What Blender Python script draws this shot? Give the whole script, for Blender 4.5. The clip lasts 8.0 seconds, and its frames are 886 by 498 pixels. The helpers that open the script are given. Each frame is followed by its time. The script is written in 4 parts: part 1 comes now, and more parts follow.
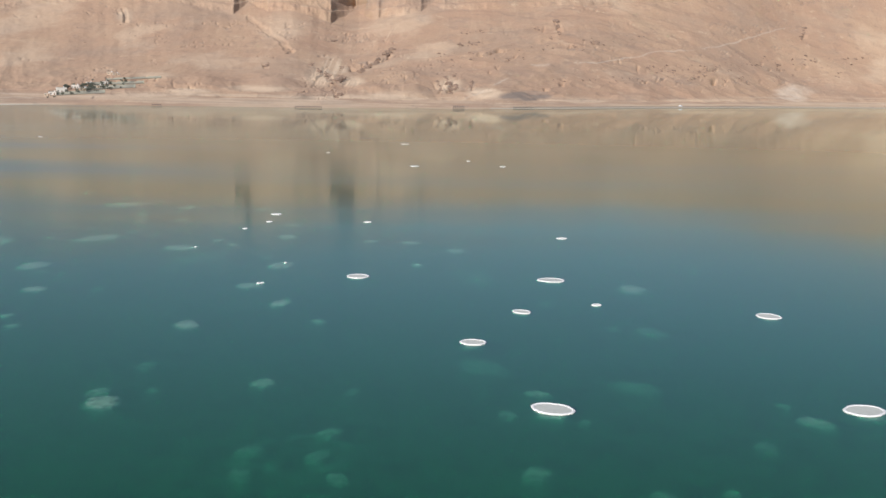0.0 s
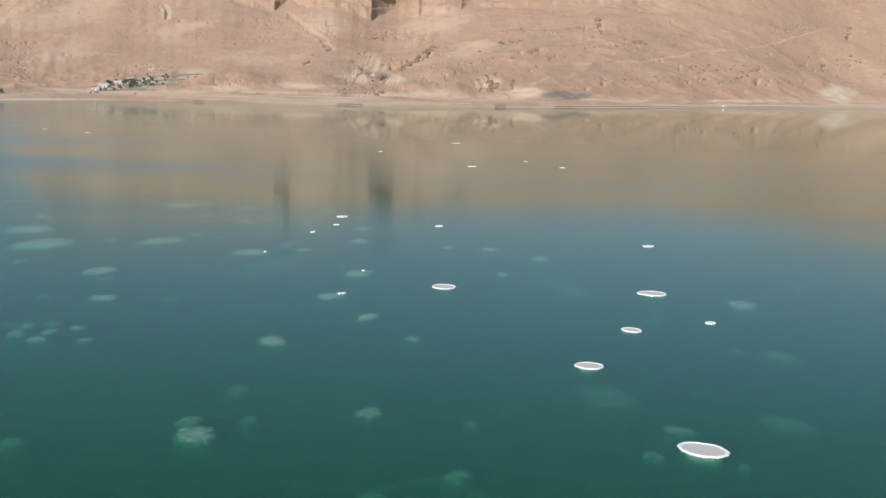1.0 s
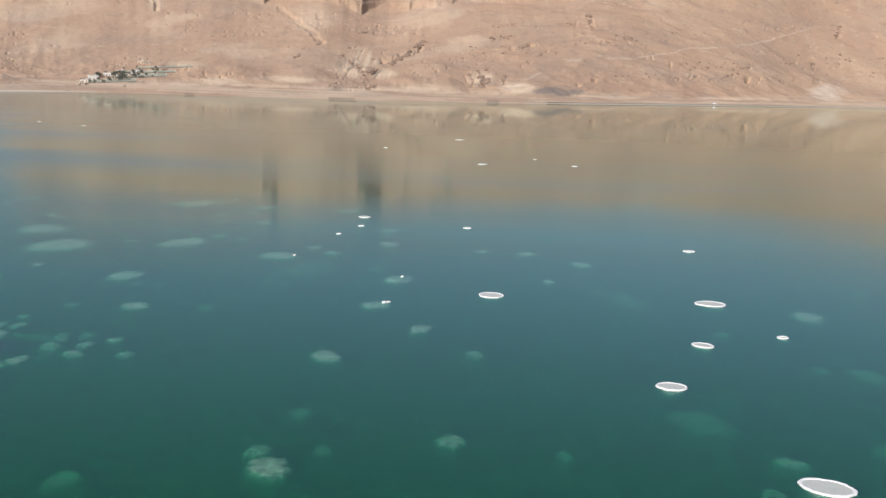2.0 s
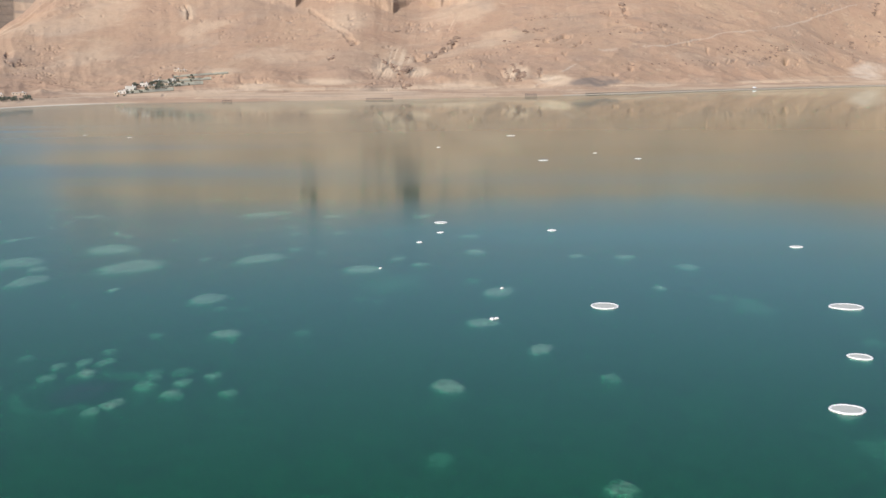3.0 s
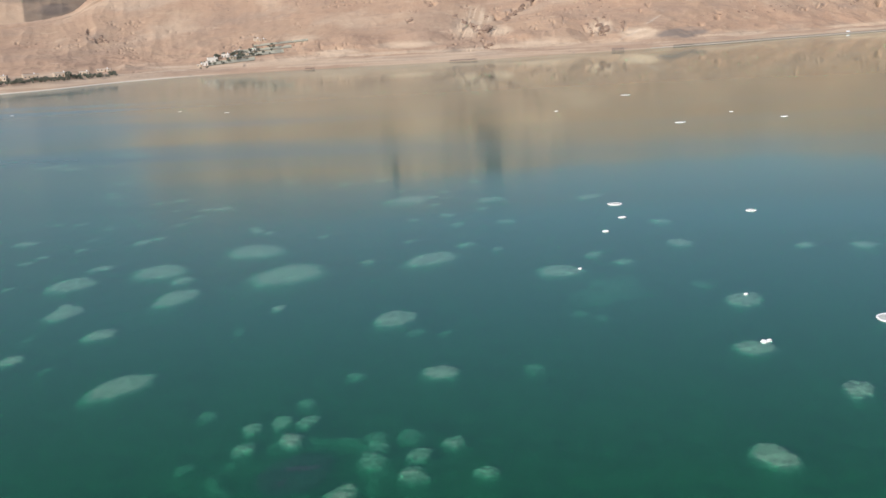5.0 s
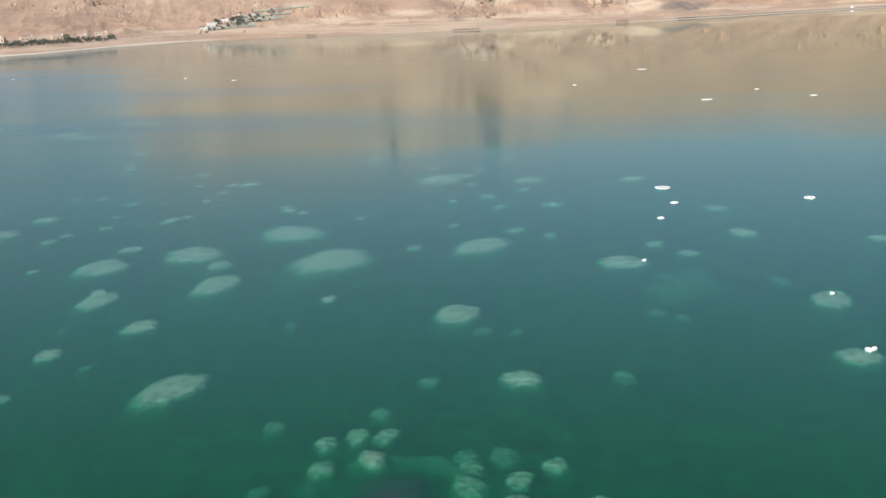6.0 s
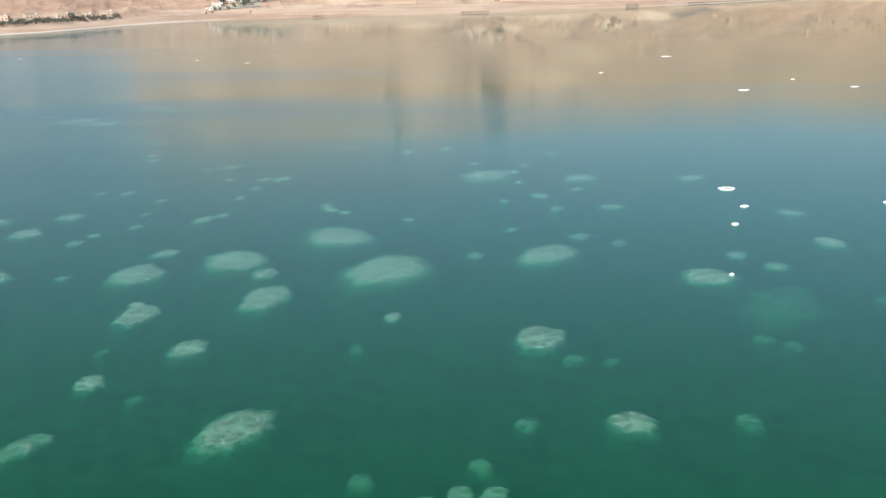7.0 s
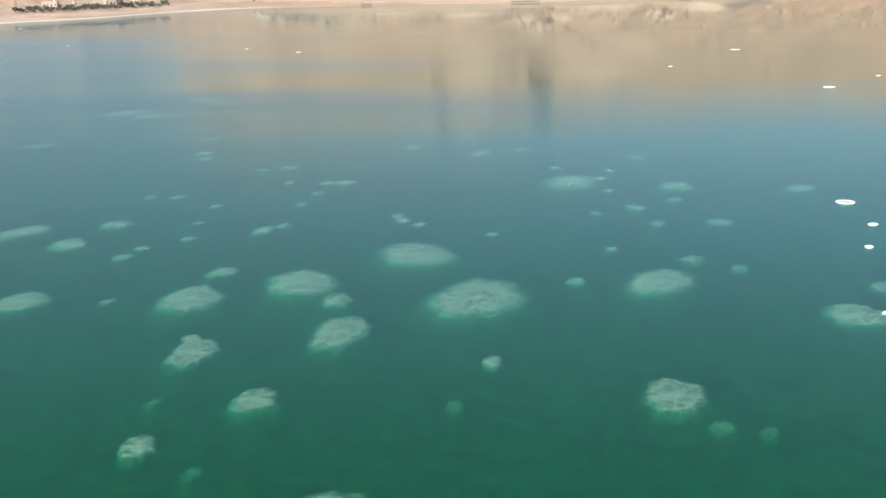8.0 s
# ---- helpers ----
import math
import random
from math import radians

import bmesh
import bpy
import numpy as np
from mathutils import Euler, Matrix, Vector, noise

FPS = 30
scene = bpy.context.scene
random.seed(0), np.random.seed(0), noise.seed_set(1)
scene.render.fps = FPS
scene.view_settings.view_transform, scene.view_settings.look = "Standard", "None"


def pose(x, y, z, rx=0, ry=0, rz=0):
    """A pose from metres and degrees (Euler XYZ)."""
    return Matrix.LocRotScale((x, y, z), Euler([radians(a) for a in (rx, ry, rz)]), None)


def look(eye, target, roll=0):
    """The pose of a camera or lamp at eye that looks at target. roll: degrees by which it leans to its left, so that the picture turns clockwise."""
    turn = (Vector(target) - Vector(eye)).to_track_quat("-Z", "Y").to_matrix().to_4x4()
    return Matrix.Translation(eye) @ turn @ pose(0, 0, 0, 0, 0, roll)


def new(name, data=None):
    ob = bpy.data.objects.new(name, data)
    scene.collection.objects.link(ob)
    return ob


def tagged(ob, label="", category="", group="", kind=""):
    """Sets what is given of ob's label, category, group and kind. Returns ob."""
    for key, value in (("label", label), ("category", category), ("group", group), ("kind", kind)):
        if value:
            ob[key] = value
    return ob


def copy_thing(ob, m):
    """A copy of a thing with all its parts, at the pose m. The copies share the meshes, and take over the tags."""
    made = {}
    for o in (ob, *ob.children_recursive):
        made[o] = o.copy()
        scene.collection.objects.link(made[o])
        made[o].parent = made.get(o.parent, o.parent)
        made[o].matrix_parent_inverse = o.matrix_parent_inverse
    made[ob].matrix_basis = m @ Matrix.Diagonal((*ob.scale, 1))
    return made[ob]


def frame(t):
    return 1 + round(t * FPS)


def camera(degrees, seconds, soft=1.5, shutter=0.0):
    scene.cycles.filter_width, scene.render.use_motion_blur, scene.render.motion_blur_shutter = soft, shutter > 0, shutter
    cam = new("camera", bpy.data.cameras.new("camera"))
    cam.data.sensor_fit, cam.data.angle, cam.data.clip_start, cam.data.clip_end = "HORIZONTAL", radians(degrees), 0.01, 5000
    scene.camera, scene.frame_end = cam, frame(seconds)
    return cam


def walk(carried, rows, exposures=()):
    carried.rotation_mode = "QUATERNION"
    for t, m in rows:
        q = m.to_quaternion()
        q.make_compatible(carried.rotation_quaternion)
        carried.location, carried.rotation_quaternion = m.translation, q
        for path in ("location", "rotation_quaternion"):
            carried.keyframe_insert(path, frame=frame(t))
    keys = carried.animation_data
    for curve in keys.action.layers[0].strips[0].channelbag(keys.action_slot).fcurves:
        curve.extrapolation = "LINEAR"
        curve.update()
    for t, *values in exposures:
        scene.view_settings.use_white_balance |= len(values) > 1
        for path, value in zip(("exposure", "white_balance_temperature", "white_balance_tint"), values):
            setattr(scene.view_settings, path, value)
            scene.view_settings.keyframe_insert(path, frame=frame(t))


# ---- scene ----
cam = camera(42.0, 8.0)
PATH = [
    (0, (-0.286, 1.082, 20.747), (-0.306, 3.063, 20.474), 1.0),
    (0.5, (-3.151, 5.28, 20.723), (-3.21, 7.26, 20.447), 1.0),
    (1, (-6.408, 9.664, 20.528), (-6.488, 11.643, 20.251), 1.4),
    (2.3, (-14.796, 17.622, 20.724), (-14.847, 19.6, 20.436), 2.0),
    (2.5, (-16.168, 19.223, 20.819), (-16.237, 21.201, 20.529), 1.5),
    (3, (-19.373, 24.234, 20.613), (-19.493, 26.209, 20.321), -0.6),
    (3.5, (-22.707, 29.772, 20.621), (-22.882, 31.749, 20.376), -3.5),
    (4, (-26.275, 34.298, 21.124), (-26.495, 36.266, 20.843), -4.4),
    (4.5, (-29.484, 38.755, 21.447), (-29.729, 40.715, 21.13), -3.8),
    (5, (-32.754, 42.711, 21.711), (-33.01, 44.662, 21.355), -3.1),
    (6.5, (-42.232, 52.18, 22.691), (-42.474, 54.119, 22.267), -1.8),
    (7, (-45.554, 56.862, 22.951), (-45.801, 58.798, 22.513), -1.5),
    (7.5, (-48.413, 62.462, 22.894), (-48.683, 64.392, 22.446), -1.2),
    (8, (-51.362, 69.451, 22.771), (-51.68, 71.372, 22.317), -1.1),
]
LIGHTNESS = [(0, 0.08, 6500, 11), (3, 0.19, 6500, 11), (5, 0.23, 6500, 11), (6.5, 0.58, 6500, 10), (8, 0.74, 6500, 10)]
walk(cam, [(t, look(eye, aim, roll)) for t, eye, aim, roll in PATH], LIGHTNESS)

# ---- light ----
SUN_FROM = Vector((-0.34, -0.73, 0.60)).normalized()
sun_data = bpy.data.lights.new("sun", "SUN")
sun_data.energy, sun_data.angle, sun_data.color = 4.05, radians(0.6), (1.0, 0.95, 0.88)
sun = new("sun", sun_data)
sun.matrix_world = look(SUN_FROM * 100, (0, 0, 0))

world = bpy.data.worlds.new("sky")
scene.world = world
world.use_nodes = True
sky = world.node_tree.nodes.new("ShaderNodeTexSky")
sky.sky_type, sky.sun_disc = "NISHITA", False
sky.sun_elevation = math.asin(SUN_FROM.z)
sky.sun_rotation = math.atan2(SUN_FROM.x, SUN_FROM.y)
sky.air_density, sky.dust_density, sky.ozone_density = 1.0, 2.0, 4.7
back = world.node_tree.nodes["Background"]
back.inputs["Strength"].default_value = 0.097
world.node_tree.links.new(sky.outputs[0], back.inputs["Color"])


# ---- materials ----
class Nodes:
    """A node material with short ways to add and join nodes."""

    def __init__(self, name):
        self.mat = bpy.data.materials.new(name)
        self.mat.use_nodes = True
        self.tree = self.mat.node_tree
        self.bsdf = self.tree.nodes["Principled BSDF"]
        self.out = self.tree.nodes["Material Output"]

    def add(self, kind, **settings):
        n = self.tree.nodes.new("ShaderNode" + kind)
        for key, value in settings.items():
            n.inputs[key].default_value = value
        return n

    def link(self, a, b):
        self.tree.links.new(a, b)

    def noise(self, scale, detail=4.0, rough=0.55, stretch=(1, 1, 1)):
        co = self.add("TexCoord")
        mp = self.add("Mapping", Scale=stretch)
        n = self.add("TexNoise", Scale=scale, Detail=detail, Roughness=rough)
        self.link(co.outputs["Object"], mp.inputs["Vector"])
        self.link(mp.outputs["Vector"], n.inputs["Vector"])
        return n.outputs["Fac"]

    def span(self, value, lo, hi, a=0.0, b=1.0, ease="LINEAR"):
        m = self.add("MapRange")
        m.interpolation_type = ease
        m.inputs["From Min"].default_value, m.inputs["From Max"].default_value = lo, hi
        m.inputs["To Min"].default_value, m.inputs["To Max"].default_value = a, b
        self.link(value, m.inputs["Value"])
        return m.outputs["Result"]

    def blend(self, fac, a, b, kind="MIX"):
        m = self.tree.nodes.new("ShaderNodeMix")
        m.data_type, m.blend_type = "RGBA", kind
        for sock, v in ((m.inputs[0], fac), (m.inputs[6], a), (m.inputs[7], b)):
            if isinstance(v, (int, float)):
                sock.default_value = v
            elif isinstance(v, tuple):
                sock.default_value = (*v, 1)
            else:
                self.link(v, sock)
        return m.outputs[2]

    def bump(self, height, strength, distance):
        b = self.add("Bump", Strength=strength, Distance=distance)
        self.link(height, b.inputs["Height"])
        self.link(b.outputs["Normal"], self.bsdf.inputs["Normal"])
        return b

    def colour(self, c):
        if isinstance(c, tuple):
            self.bsdf.inputs["Base Color"].default_value = (*c, 1)
        else:
            self.link(c, self.bsdf.inputs["Base Color"])


def plain(name, colour, rough=0.8, vary=0.25, scale=3.0, metal=0.0, bump=0.0):
    n = Nodes(name)
    dark = tuple(v * (1 - vary) for v in colour)
    light = tuple(min(1.0, v * (1 + vary * 0.6)) for v in colour)
    coarse, fine = n.noise(scale, 4), n.noise(scale * 9, 3)
    n.colour(n.blend(n.span(fine, 0.3, 0.7, 0.0, 0.35), n.blend(coarse, dark, light), dark))
    n.bsdf.inputs["Roughness"].default_value = rough
    n.bsdf.inputs["Metallic"].default_value = metal
    if bump:
        n.bump(fine, 0.5, bump)
    return n.mat


def desert_material():
    n = Nodes("desert_rock_and_scree")
    big, mid, fine = n.noise(0.004, 5), n.noise(0.022, 6, 0.6), n.noise(0.16, 5, 0.65)
    scree = n.blend(n.span(big, 0.35, 0.65), (0.398, 0.260, 0.178), (0.434, 0.300, 0.203))
    grey = n.noise(0.0065, 4, 0.6, (1, 1, 2.5))
    scree = n.blend(n.span(grey, 0.50, 0.66, 0.0, 0.75), scree, (0.365, 0.262, 0.190))
    scree = n.blend(n.span(grey, 0.30, 0.42, 0.55, 0.0), scree, (0.465, 0.332, 0.225))
    scree = n.blend(n.span(mid, 0.42, 0.70, 0.0, 0.55), scree, (0.372, 0.242, 0.168))
    scree = n.blend(n.span(fine, 0.54, 0.66, 0.0, 0.40), scree, (0.315, 0.211, 0.155))
    grit = n.noise(0.45, 4, 0.7)
    scree = n.blend(n.span(grit, 0.58, 0.66, 0.0, 0.5), scree, (0.25, 0.17, 0.13))
    rills = n.noise(0.11, 4, 0.6, (1, 0.10, 0.10))
    scree = n.blend(n.span(rills, 0.54, 0.66, 0.0, 0.28), scree, (0.475, 0.345, 0.238))
    crust = n.noise(0.035, 7, 0.68, (1, 1, 2.2))
    scree = n.blend(n.span(crust, 0.575, 0.615, 0.0, 0.42), scree, (0.268, 0.188, 0.146))
    scars = n.noise(0.05, 7, 0.68, (0.8, 0.8, 1.6))
    scree = n.blend(n.span(scars, 0.60, 0.64, 0.0, 0.5), scree, (0.50, 0.375, 0.265))
    # layered rock where the face is steep
    geo = n.add("NewGeometry")
    axes = n.add("SeparateXYZ")
    n.link(geo.outputs["Normal"], axes.inputs[0])
    steep = n.span(axes.outputs["Z"], 0.30, 0.62, 1.0, 0.0)
    layers = n.noise(0.05, 5, 0.7, (0.12, 0.12, 3.2))
    rock = n.blend(n.span(layers, 0.38, 0.62), (0.355, 0.242, 0.164), (0.440, 0.312, 0.206))
    streaks = n.noise(0.07, 4, 0.6, (1, 1, 0.1))
    rock = n.blend(n.span(streaks, 0.55, 0.75, 0.0, 0.30), rock, (0.27, 0.205, 0.16))
    ground = n.blend(steep, scree, rock)
    soil = n.add("Attribute")
    soil.attribute_name = "soil"
    kinds = n.add("SeparateColor")
    n.link(soil.outputs["Color"], kinds.inputs[0])
    pale = n.blend(n.span(mid, 0.35, 0.65), (0.60, 0.47, 0.345), (0.54, 0.41, 0.29))
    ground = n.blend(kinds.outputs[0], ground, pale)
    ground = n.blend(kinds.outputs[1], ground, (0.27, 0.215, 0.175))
    salt = n.blend(mid, (0.66, 0.60, 0.50), (0.74, 0.70, 0.62))
    ground = n.blend(kinds.outputs[2], ground, salt)
    n.colour(ground)
    n.bsdf.inputs["Roughness"].default_value = 0.95
    n.bsdf.inputs["Specular IOR Level"].default_value = 0.15
    n.bump(n.noise(0.14, 7, 0.7), 0.45, 2.2)
    return n.mat


def water_material():
    n = Nodes("sea_surface")
    n.tree.nodes.remove(n.bsdf)
    swell = n.noise(0.10, 2, 0.5, (1, 1.6, 1))
    bump = n.add("Bump", Strength=0.35, Distance=0.01)
    n.link(swell, bump.inputs["Height"])
    into = n.add("BsdfRefraction", Roughness=0.28, IOR=1.34)
    gloss = n.add("BsdfGlossy", Color=(0.95, 1.0, 0.93, 1))
    gloss.distribution = "MULTI_GGX"
    # calm in the lee of the far shore, lightly ruffled in the open water
    place = n.add("SeparateXYZ")
    spot = n.add("TexCoord")
    n.link(spot.outputs["Object"], place.inputs[0])
    open_water = n.span(place.outputs["Y"], 60, 780, 0.112, 0.016, "SMOOTHSTEP")
    breeze = n.span(n.noise(0.012, 2.5, 0.5, (0.4, 2.0, 1)), 0.32, 0.68, 0.65, 1.5)
    ruffle = n.add("Math")
    ruffle.operation = "MULTIPLY"
    n.link(open_water, ruffle.inputs[0])
    n.link(breeze, ruffle.inputs[1])
    gusts = n.add("Math")
    gusts.operation = "MULTIPLY"
    n.link(ruffle.outputs[0], gusts.inputs[0])
    n.link(n.span(place.outputs["X"], -300, -40, 3.6, 1.0), gusts.inputs[1])
    calm = n.add("Math")
    calm.operation = "MAXIMUM"
    calm.inputs[1].default_value = 0.0285
    n.link(gusts.outputs[0], calm.inputs[0])
    n.link(calm.outputs[0], gloss.inputs["Roughness"])
    share = n.add("Fresnel", IOR=1.34)
    mix = n.add("MixShader")
    ripples = n.add("BsdfGlossy", Color=(0.95, 1.0, 0.93, 1), Roughness=0.20)
    shine = n.add("MixShader")
    n.link(n.span(place.outputs["X"], -300, 60, 0.36, 0.10), shine.inputs[0])
    n.link(gloss.outputs[0], shine.inputs[1])
    n.link(ripples.outputs[0], shine.inputs[2])
    n.link(share.outputs[0], mix.inputs[0])
    n.link(into.outputs[0], mix.inputs[1])
    n.link(shine.outputs[0], mix.inputs[2])
    for node in (into, gloss, ripples, share):
        n.link(bump.outputs["Normal"], node.inputs["Normal"])
    n.link(mix.outputs[0], n.out.inputs["Surface"])
    return n.mat


def depth_haze_material(share, tint):
    """Stand-in for the water's depth haze, painted on a sheet: lets most light through, scatters the rest back."""
    n = Nodes("depth_haze")
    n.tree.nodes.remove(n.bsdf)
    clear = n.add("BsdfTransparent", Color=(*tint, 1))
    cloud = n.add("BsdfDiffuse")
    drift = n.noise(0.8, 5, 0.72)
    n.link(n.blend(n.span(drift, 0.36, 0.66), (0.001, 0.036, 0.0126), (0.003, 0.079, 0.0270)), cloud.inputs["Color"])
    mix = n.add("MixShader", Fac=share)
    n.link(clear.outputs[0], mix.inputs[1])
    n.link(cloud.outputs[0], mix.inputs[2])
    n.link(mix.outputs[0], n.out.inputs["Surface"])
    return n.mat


def salt_material(name, light, dark, rough=0.8, grain=6.0):
    n = Nodes(name)
    a, b = n.noise(grain * 0.25, 5), n.noise(grain, 5, 0.65)
    n.colour(n.blend(n.span(b, 0.35, 0.7, 0.0, 0.6), n.blend(a, light, dark), dark))
    n.bsdf.inputs["Roughness"].default_value = rough
    n.bump(b, 0.7, 0.05)
    return n.mat


def wet_salt_material():
    """Submerged salt: mottled, with pale raised veins."""
    n = Nodes("submerged_salt")
    a, b = n.noise(0.7, 5), n.noise(2.6, 5, 0.65)
    base = n.blend(n.span(a, 0.35, 0.65), (0.14, 0.17, 0.137), (0.23, 0.255, 0.216))
    base = n.blend(n.span(b, 0.45, 0.70, 0.0, 0.45), base, (0.09, 0.13, 0.10))
    cells = n.add("TexVoronoi", Scale=1.15)
    cells.feature = "DISTANCE_TO_EDGE"
    co, wob = n.add("TexCoord"), n.add("VectorMath")
    warp = n.add("TexNoise", Scale=1.2, Detail=3.0)
    wob.operation = "MULTIPLY_ADD"
    n.link(co.outputs["Object"], warp.inputs["Vector"])
    n.link(warp.outputs["Color"], wob.inputs[0])
    wob.inputs[1].default_value = (1.7, 1.7, 0.9)
    n.link(co.outputs["Object"], wob.inputs[2])
    n.link(wob.outputs[0], cells.inputs["Vector"])
    base = n.blend(n.span(cells.outputs["Distance"], 0.0, 0.20, 0.50, 0.0), base, (0.48, 0.51, 0.45))
    n.colour(base)
    n.bsdf.inputs["Roughness"].default_value = 0.9
    n.bump(b, 0.7, 0.05)
    return n.mat


DESERT = desert_material()
WATER = water_material()
BED = plain("seabed_mud", (0.03, 0.10, 0.085), 1.0, 0.3, 0.05)
PIT = plain("deep_pit_dark", (0.001, 0.020, 0.015), 1.0, 0.2, 0.4)
SALT_WET = wet_salt_material()
SALT_WHITE = salt_material("dry_white_salt", (0.80, 0.79, 0.78), (0.68, 0.67, 0.65), 0.8, 8.0)
SALT_GREY = salt_material("grey_salt_crust", (0.54, 0.545, 0.50), (0.42, 0.43, 0.39), 0.75, 2.0)
PLASTER = plain("white_plaster", (0.66, 0.62, 0.56), 0.85, 0.12, 0.6)
TAN_WALL = plain("sand_plaster", (0.52, 0.42, 0.32), 0.85, 0.15, 0.6)
ROOF = plain("flat_roof_screed", (0.55, 0.52, 0.48), 0.9, 0.2, 0.8)
GLASS_DARK = plain("dark_window_glass", (0.03, 0.035, 0.04), 0.12, 0.2, 1.0)
DOOR = plain("brown_door_paint", (0.16, 0.09, 0.05), 0.6, 0.2, 2.0)
LEAF = plain("dusty_green_leaves", (0.12, 0.135, 0.10), 0.7, 0.4, 1.5)
BARK = plain("palm_bark", (0.16, 0.115, 0.08), 0.95, 0.3, 3.0)
FIELD = plain("irrigated_grey_green_field", (0.36, 0.34, 0.26), 0.95, 0.25, 0.15)
TIMBER = plain("weathered_timber", (0.04, 0.036, 0.034), 0.85, 0.3, 1.2)
STEEL = plain("grey_painted_steel", (0.06, 0.07, 0.075), 0.55, 0.15, 2.0, 0.2)
ASPHALT = plain("dusty_asphalt", (0.22, 0.19, 0.16), 0.9, 0.25, 0.5)
CONCRETE = plain("pale_concrete", (0.50, 0.42, 0.33), 0.9, 0.15, 0.4)
RUBBLE = plain("dark_rubble_stone", (0.36, 0.29, 0.225), 0.95, 0.4, 0.5)
VAN_WHITE = plain("white_vehicle_paint", (0.80, 0.80, 0.80), 0.3, 0.05, 1.0)
OUTCROP = plain("dark_weathered_rock", (0.27, 0.188, 0.14), 0.95, 0.4, 0.25)
RUBBER = plain("black_rubber", (0.02, 0.02, 0.02), 0.8, 0.2, 3.0)


# ---- building helpers ----
def mesh_of(name, verts, faces, mat, smooth=True):
    me = bpy.data.meshes.new(name)
    me.from_pydata([tuple(v) for v in verts], [], [tuple(f) for f in faces])
    me.materials.append(mat)
    if smooth:
        me.polygons.foreach_set("use_smooth", np.ones(len(me.polygons), bool))
    me.update()
    return me


def part(name, bm, mat, parent=None, label=""):
    me = bpy.data.meshes.new(name)
    bm.to_mesh(me)
    bm.free()
    me.materials.append(mat)
    ob = new(name, me)
    ob.parent = parent
    return tagged(ob, label)


def empty(name, m, label, category, group="", kind=""):
    ob = new(name)
    ob.matrix_world = m
    return tagged(ob, label, category, group, kind)


def box(bm, x0, x1, y0, y1, z0, z1, bevel=0.0):
    r = bmesh.ops.create_cube(bm, size=1.0, matrix=Matrix.LocRotScale(((x0 + x1) / 2, (y0 + y1) / 2, (z0 + z1) / 2), None, (x1 - x0, y1 - y0, z1 - z0)))
    if bevel:
        edges = {e for v in r["verts"] for e in v.link_edges}
        bmesh.ops.bevel(bm, geom=list(edges), offset=bevel, segments=1, affect="EDGES")
    return bm


def boxed(*dims, bevel=0.0):
    return box(bmesh.new(), *dims, bevel=bevel)


def tube(bm, a, b, r0, r1, n=8):
    a, b = Vector(a), Vector(b)
    turn = (b - a).to_track_quat("Z", "Y").to_matrix().to_4x4()
    bmesh.ops.create_cone(bm, cap_ends=True, segments=n, radius1=r0, radius2=r1, depth=(b - a).length, matrix=Matrix.Translation((a + b) / 2) @ turn)
    return bm


# ---- relief of the far shore ----
lattice = np.random.RandomState(7).rand(256, 256)


def value_noise(x, y, seed=0):
    x, y = x + seed * 17.3, y + seed * 9.1
    i, j = np.floor(x).astype(int), np.floor(y).astype(int)
    f, g = x - i, y - j
    f, g = f * f * (3 - 2 * f), g * g * (3 - 2 * g)
    c = lambda a, b: lattice[a % 256, b % 256]
    return (c(i, j) * (1 - f) + c(i + 1, j) * f) * (1 - g) + (c(i, j + 1) * (1 - f) + c(i + 1, j + 1) * f) * g


def fractal(x, y, octaves=5, seed=0, gain=0.5):
    total, amp, norm = 0.0, 1.0, 0.0
    for k in range(octaves):
        total = total + amp * value_noise(x * 2**k, y * 2**k, seed + k)
        norm, amp = norm + amp, amp * gain
    return total / norm


def ridged(x, y, octaves=4, seed=0):
    total, amp, norm = 0.0, 1.0, 0.0
    for k in range(octaves):
        total = total + amp * (1 - np.abs(2 * value_noise(x * 2**k, y * 2**k, seed + k) - 1)) ** 2
        norm, amp = norm + amp, amp * 0.5
    return total / norm


def step(v, lo, hi):
    f = np.clip((v - lo) / (hi - lo), 0, 1)
    return f * f * (3 - 2 * f)


def patch(a, e, a0, e0, wa, we, soft=0.35, wob=0.0):
    """1 inside an oval of half-widths wa, we round (a0, e0), falling to 0 at its rim."""
    d = np.sqrt(((a - a0) / wa) ** 2 + ((e - e0) / we) ** 2) + wob
    return 1 - step(d, 1 - soft, 1)


def trail(a, e, points, width):
    """1 along a line of (bearing, slope angle) points."""
    best = np.full(np.shape(a), 9.0)
    for (p, q), (r, s) in zip(points[:-1], points[1:]):
        t = np.clip(((a - p) * (r - p) + (e - q) * (s - q)) / ((r - p) ** 2 + (s - q) ** 2), 0, 1)
        best = np.minimum(best, np.hypot(a - p - t * (r - p), (e - q - t * (s - q)) * 1.3))
    return 1 - step(best, width * 0.4, width)


